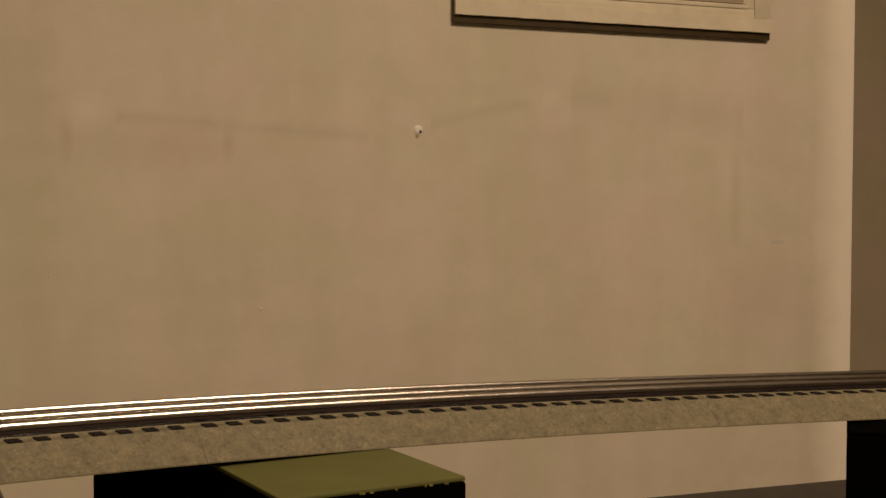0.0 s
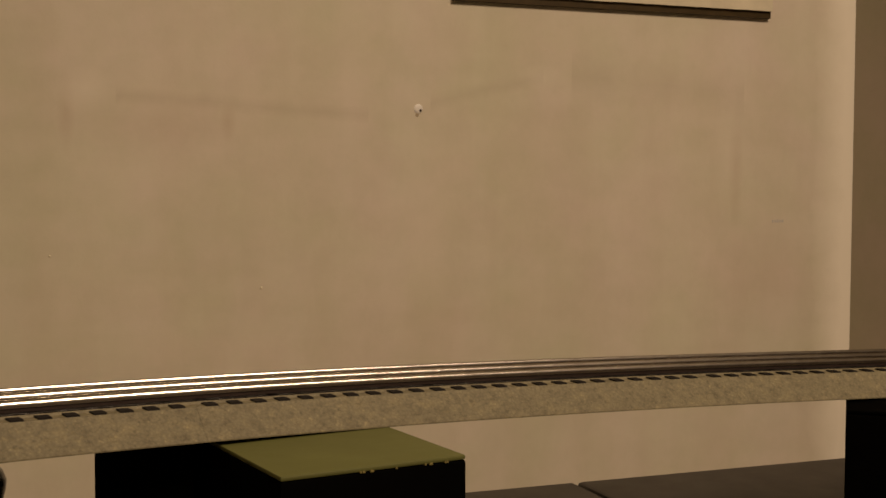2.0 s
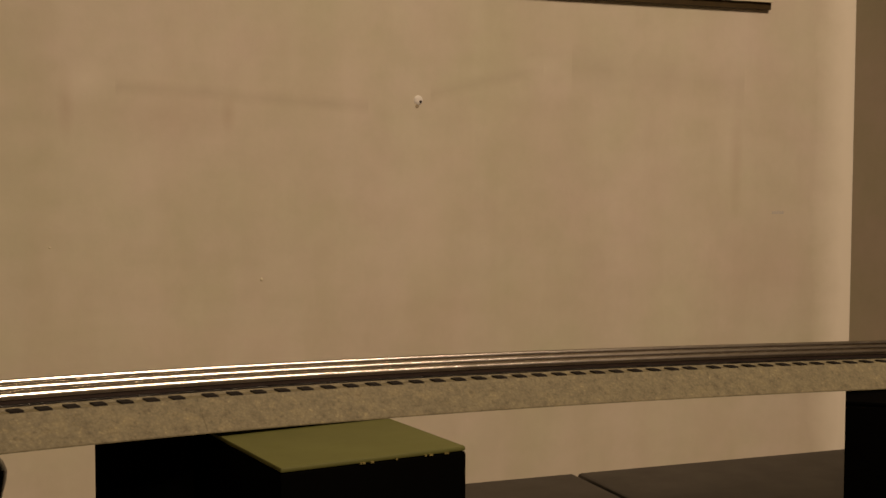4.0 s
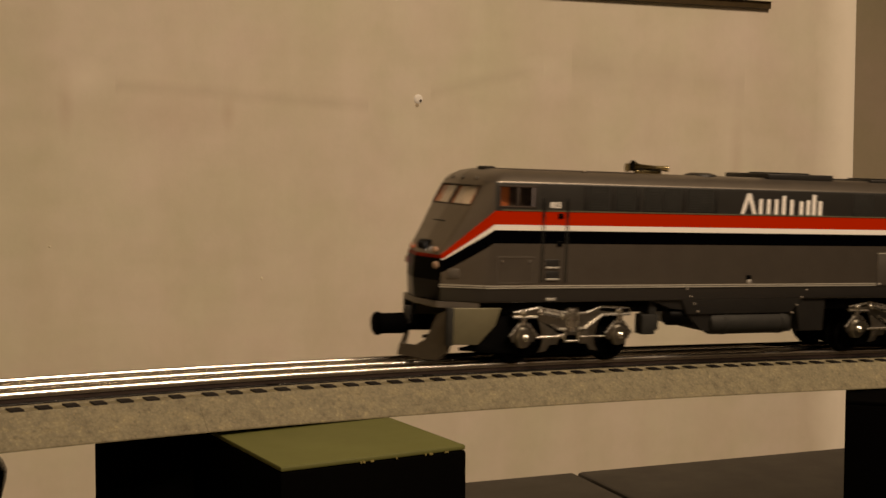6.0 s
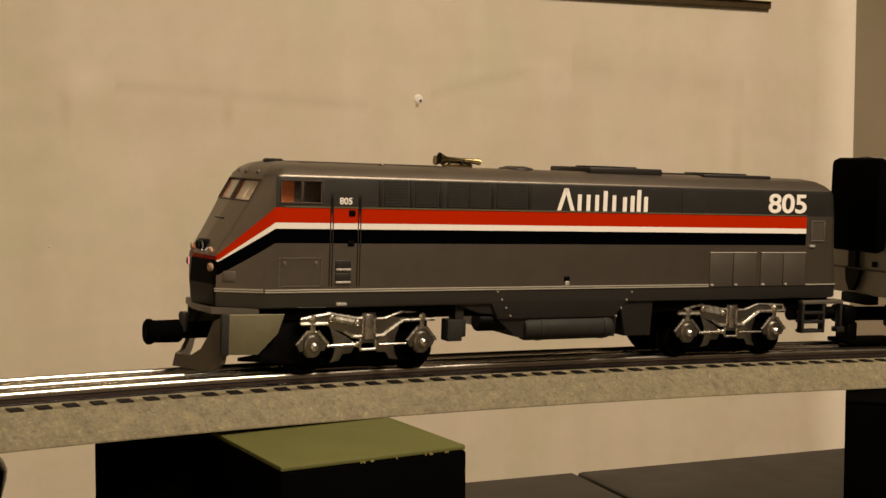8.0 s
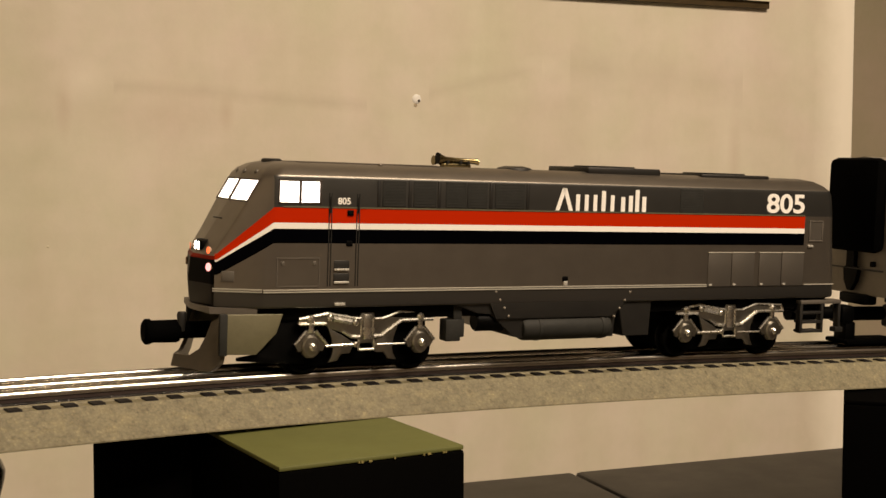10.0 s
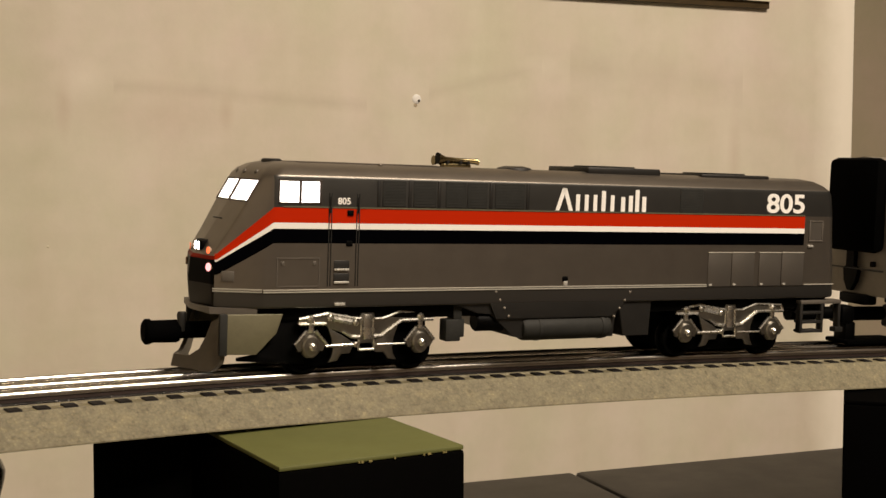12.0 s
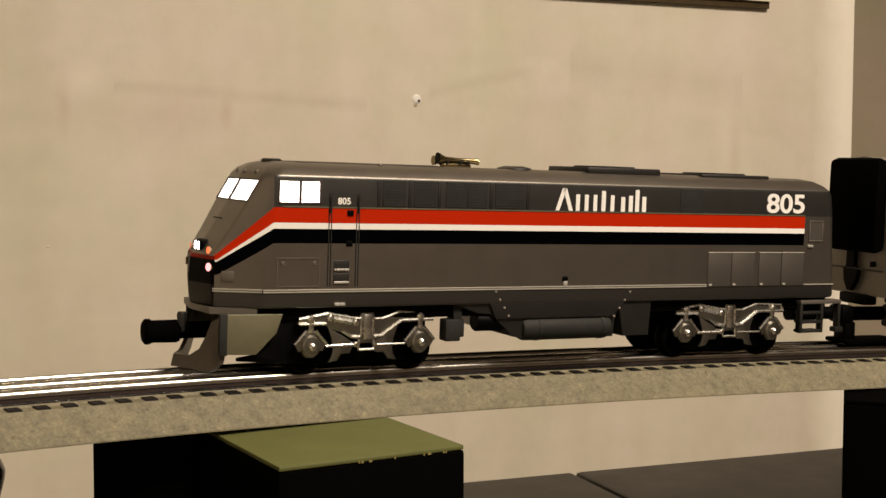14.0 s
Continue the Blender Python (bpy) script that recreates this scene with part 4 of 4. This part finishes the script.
    box(hang, 0.0530, 0.0560, -0.028, -0.022, 0.0170, 0.0262, 0.0006)
    part("hanger_box", hang, M_LOUVRE, root, "dark hanging equipment box")

    # nose: pilot, skirt, coupler
    part("pilot_sill", plate_top(B(), [(-0.0800, 0.0), (-0.0770, 0.0228), (-0.056, 0.0300), (-0.056, -0.0300), (-0.0770, -0.0228)], 0.0312, 0.0342), M_SILVER, root, "silver lip under the nose")
    for s in (-1, 1):
        part("side_skirt", plate(B(), [(-0.0715, 0.0316), (-0.0430, 0.0312), (-0.0462, 0.0220), (-0.0560, 0.0120), (-0.0715, 0.0125)], s * 0.0295 - 0.0008, s * 0.0295 + 0.0008, 0.0004), M_OLIVE, root, "olive-grey pilot skirt")
        part("skirt_edge", box(B(), -0.0740, -0.0700, s * 0.0290 - 0.0014, s * 0.0290 + 0.0014, 0.0120, 0.0316, 0.0005), M_LOUVRE, root)
        part("wheel_guard", plate(B(), [(-0.0440, 0.0300), (-0.0350, 0.0310), (-0.0300, 0.0060), (-0.0480, 0.0070), (-0.0640, 0.0085), (-0.0640, 0.0100), (-0.0540, 0.0115), (-0.0480, 0.0160)], s * 0.0245 - 0.0010, s * 0.0245 + 0.0010, 0.0004), M_BLACK, root, "black wheel guard")
        plow = B()
        a, b = Vector((-0.0862, 0, 0)), Vector((-0.0716, s * 0.0280, 0))
        outl = [(0.0, 0.0095), (0.34, 0.0098), (0.52, 0.0135), (0.60, 0.0200), (0.64, 0.0268), (0.78, 0.0290), (1.0, 0.0298), (1.0, 0.0080), (0.84, 0.0036), (0.0, 0.0036)]
        front = [plow.verts.new(a.lerp(b, f) + Vector((-(0.030 - z) * 0.22 + 0.003, 0, z))) for f, z in outl]
        back = [plow.verts.new(v.co + Vector((0.0022, 0, 0))) for v in front]
        plow.faces.new(front), plow.faces.new(back[::-1])
        for i in range(len(front)):
            plow.faces.new((front[i], front[(i + 1) % len(front)], back[(i + 1) % len(front)], back[i]))
        part("plow_blade", plow, M_BRONZE, root, "silver-grey plow blade")
    coup = part("coupler", bar(B(), (-0.096, 0, 0.0208), (-0.062, 0, 0.0208), 0.0042, 16), M_RUBBER, root, "black knuckle coupler")
    part("knuckle", turned(B(), [(0.0050, 0), (0.0062, 0.0012), (0.0062, 0.003), (0.0054, 0.0042), (0.0056, 0.016), (0.0048, 0.0175)], Matrix.Translation((-0.1030, -0.001, 0.0205)) @ Matrix.Rotation(radians(90), 4, "Y"), 24), M_RUBBER, coup, "black coupler head")
    part("knuckle_pin", turned(B(), [(0.0016, -0.004), (0.0024, 0.004), (0.0018, 0.0055)], pose(-0.0850, -0.0035, 0.0246), 14), M_DARKGREY, coup)

    # rear: steps and coupler
    for x in (0.2790, 0.2950, 0.3085):
        part("step_post", box(B(), x - 0.0010, x + 0.0010, -0.0312, -0.0270, 0.0130 if x < 0.3 else 0.0160, 0.0312, 0.0004), M_DARKGREY, root, "dark grey step post")
    for z in (0.0140, 0.0195, 0.0250):
        part("rear_step", box(B(), 0.2795, 0.2945, -0.0314, -0.0240, z - 0.0008, z + 0.0008, 0.0003), M_DARKGREY, root, "dark grey rear step")
    part("step_beam", box(B(), 0.2780, 0.3095, -0.0314, -0.0230, 0.0302, 0.0325, 0.0004), M_SILVER, root)
    part("step_foot", box(B(), 0.3060, 0.3120, -0.0310, -0.0260, 0.0130, 0.0160, 0.0004), M_DARKGREY, root)
    part("rear_coupler", bar(B(), (0.296, 0, 0.0205), (0.345, 0, 0.0205), 0.0040, 14), M_BLACK, root, "black rear coupler")
    part("rear_beam", box(B(), 0.285, 0.304, -0.024, 0.024, 0.0240, 0.0340, 0.001), M_BLACK, root, "black rear beam")
    build_truck(root, 0.0, "truck")
    build_truck(root, 229.4, "truck")
    return root


def plate_top(bm, outl, z0, z1):
    lo = [bm.verts.new((x, y, z0)) for x, y in outl]
    hi = [bm.verts.new((x, y, z1)) for x, y in outl]
    bm.faces.new(lo[::-1]), bm.faces.new(hi)
    for i in range(len(outl)):
        bm.faces.new((lo[i], lo[(i + 1) % len(outl)], hi[(i + 1) % len(outl)], hi[i]))
    return bm


def frame_flat(a, b):
    d = (b - a).normalized()
    m = Matrix((d, Vector((-d.y, d.x, 0)), Vector((0, 0, 1)))).transposed().to_4x4()
    m.translation = a
    return m


def build_car():
    """The car behind: only its dark end shows. Its space starts at its front truck."""
    root = thing("toy_passenger_car", "grey toy passenger car with a black end diaphragm", "toy train car")
    E = -0.076
    body = B()
    prof = [(-31.0, 33.0), (-31.5, 36.0), (-31.5, 98.0), (-30.0, 106.0), (-25.0, 113.0), (-15.0, 118.0), (0.0, 119.5), (15.0, 118.0), (25.0, 113.0), (30.0, 106.0), (31.5, 98.0), (31.5, 36.0), (31.0, 33.0)]
    a = [body.verts.new((E, y * MM, z * MM)) for y, z in prof]
    b = [body.verts.new((0.280, y * MM, z * MM)) for y, z in prof]
    body.faces.new(a[::-1]), body.faces.new(b)
    for i in range(len(prof)):
        body.faces.new((a[i], a[(i + 1) % len(prof)], b[(i + 1) % len(prof)], b[i]))
    part("body", body, M_CARGREY, root, "satin grey car body")
    for i in range(7):
        for s in (-1, 1):
            part("window", box(B(), 0.0 + i * 0.034, 0.024 + i * 0.034, s * 0.0315 - 0.0005, s * 0.0315 + 0.0005, 0.070, 0.088, 0.0004), M_BLACK, root, "dark car window")
    part("diaphragm", box(B(), E - 0.009, E + 0.001, -0.0235, 0.0235, 0.0600, 0.1185, 0.0045), M_RUBBER, root, "black rubber end diaphragm")
    v = plate(B(), [(-0.0035, 0.0620), (0.0035, 0.0620), (0.0035, 0.0505), (0.0078, 0.0490), (0.0055, 0.0410), (0.0015, 0.0350), (-0.0015, 0.0350), (-0.0050, 0.0410), (-0.0060, 0.0490), (-0.0035, 0.0505)], -0.0015, 0.0015)
    part("end_post", v, M_BLACK, root, "black tapering end post", Matrix.Translation((E - 0.002, 0.004, 0)) @ Matrix.Rotation(radians(-90), 4, "Z"))
    part("end_rail", bar(B(), (E - 0.003, -0.026, 0.0492), (E - 0.003, 0.026, 0.0492), 0.0006, 8), M_DARKGREY, root, "thin end handrail")
    part("end_latch", box(B(), E - 0.002, E + 0.001, -0.0160, -0.0125, 0.0510, 0.0545, 0.0006), M_BLACK, root)
    part("end_beam", box(B(), E - 0.004, E + 0.006, -0.012, 0.012, 0.0270, 0.0335, 0.001), M_BLACK, root, "black end beam")
    part("coupler", bar(B(), (E - 0.010, 0, 0.0205), (E + 0.02, 0, 0.0205), 0.0045, 14), M_BLACK, root, "black coupler")
    part("coupler_head", box(B(), E - 0.016, E - 0.006, -0.007, 0.007, 0.0150, 0.0262, 0.002), M_BLACK, root, "black coupler head")
    part("coupler_drop", box(B(), E - 0.012, E - 0.004, -0.006, 0.006, 0.0030, 0.0160, 0.0015), M_BLACK, root, "black uncoupling drop")
    part("brake_plate", box(B(), E - 0.014, E + 0.03, -0.011, 0.011, 0.0022, 0.0050, 0.001), M_RUBBER, root, "black plate above the rails")
    part("underframe", box(B(), E + 0.045, 0.270, -0.027, 0.027, 0.0240, 0.0330, 0.001), M_BLACK, root, "black underframe")
    for x in (0.0, 229.4):
        truck = part("truck", box(B(), -0.034, 0.034, -0.026, 0.026, 0.0085, 0.0235, 0.002), M_BLACK, root, "black car truck", pose(x * MM, 0, 0))
        TRUCKS.append((truck, x * MM))
        for j in (-22.0, 22.0):
            f = B()
            for s in (-1, 1):
                rot = Matrix.Translation((0, s * 0.0180, 0)) @ Matrix.Rotation(radians(-90 * s), 4, "X")
                turned(f, [(0.0112, -0.0035), (0.0112, -0.0022), (0.0096, -0.0020), (0.0094, 0.0028), (0.004, 0.003)], rot, 24)
            bar(f, (0, -0.018, 0), (0, 0.018, 0), 0.002)
            at = pose(j * MM, 0, 0.0094 + RAIL_UP)
            WHEELS.append((part("wheelset", f, M_WHEEL, truck, "blackened wheelset", at), at, 0.0094))
    return root


# ---- build ----
build_room()
build_ceiling_light()
build_table()
build_supports()
build_track()
build_wall_things()
LOCO = build_locomotive()
CAR = build_car()

# ---- what moves ----
TRUCK_GAP, CAR_BEHIND = 0.2294, 0.4220
TIMES = [(0.0, 1.447), (3.2, 0.657), (4.4, 0.362), (5.0, 0.2225), (5.3, 0.1612), (5.5, 0.1232), (6.0, 0.0628), (6.5, 0.0181), (7.0, -0.0257), (7.3, -0.0463), (7.5, -0.0555), (7.75, -0.0592), (8.0, -0.0595), (14.0, -0.0595)]


def place(t):
    """How far along the track the locomotive's front truck stands: a smooth monotone curve through TIMES."""
    if t >= TIMES[-1][0]:
        return TIMES[-1][1]
    slopes = [(b[1] - a[1]) / (b[0] - a[0]) for a, b in zip(TIMES, TIMES[1:])]
    tang = [slopes[0]]
    for a, b in zip(slopes, slopes[1:]):
        tang.append(0.0 if a * b <= 0 else 2 * a * b / (a + b))
    tang.append(0.0)
    for i in range(len(TIMES) - 1):
        (t0, p0), (t1, p1) = TIMES[i], TIMES[i + 1]
        if t0 <= t <= t1:
            h = t1 - t0
            u = (t - t0) / h
            return (2 * u**3 - 3 * u**2 + 1) * p0 + (u**3 - 2 * u**2 + u) * h * tang[i] + (3 * u**2 - 2 * u**3) * p1 + (u**3 - u**2) * h * tang[i + 1]


def riding(s):
    return frame_at(on_track(s), on_track(s + TRUCK_GAP))


def motions():
    coarse = [i / 10 for i in range(81)] + [14.0]
    walk(LOCO, [(t, riding(place(t))) for t in coarse])
    walk(CAR, [(t, riding(place(t) + CAR_BEHIND)) for t in coarse])
    # trucks follow the bend under each body
    for truck, x in TRUCKS:
        behind = CAR_BEHIND if truck.parent == CAR else 0.0
        rows = []
        for t in [i / 5 for i in range(41)] + [14.0]:
            s = place(t) + behind
            m = riding(s)
            own = frame_at(on_track(s + x), on_track(s + x + 0.01))
            turn = (m.to_3x3().transposed() @ own.to_3x3()).to_euler().z
            rows.append((t, pose(x, 0, 0, 0, 0, math.degrees(turn))))
        walk(truck, rows)
    # wheels roll without slipping
    fine = [i / 30 for i in range(241)] + [14.0]
    for wheel, at, r in WHEELS:
        walk(wheel, [(t, at @ Matrix.Rotation((place(t) - place(0)) / r, 4, "Y")) for t in fine])
    # the lamps are switched on: each board turns its glowing face outward
    for lamp, at in SWITCHED:
        walk(lamp, [(t, at @ Matrix.Rotation(radians(a), 4, "X")) for t, a in ((0.0, 180), (9.1, 180), (9.1333, 120), (9.1667, 60), (9.2, 0), (14.0, 0))])


motions()
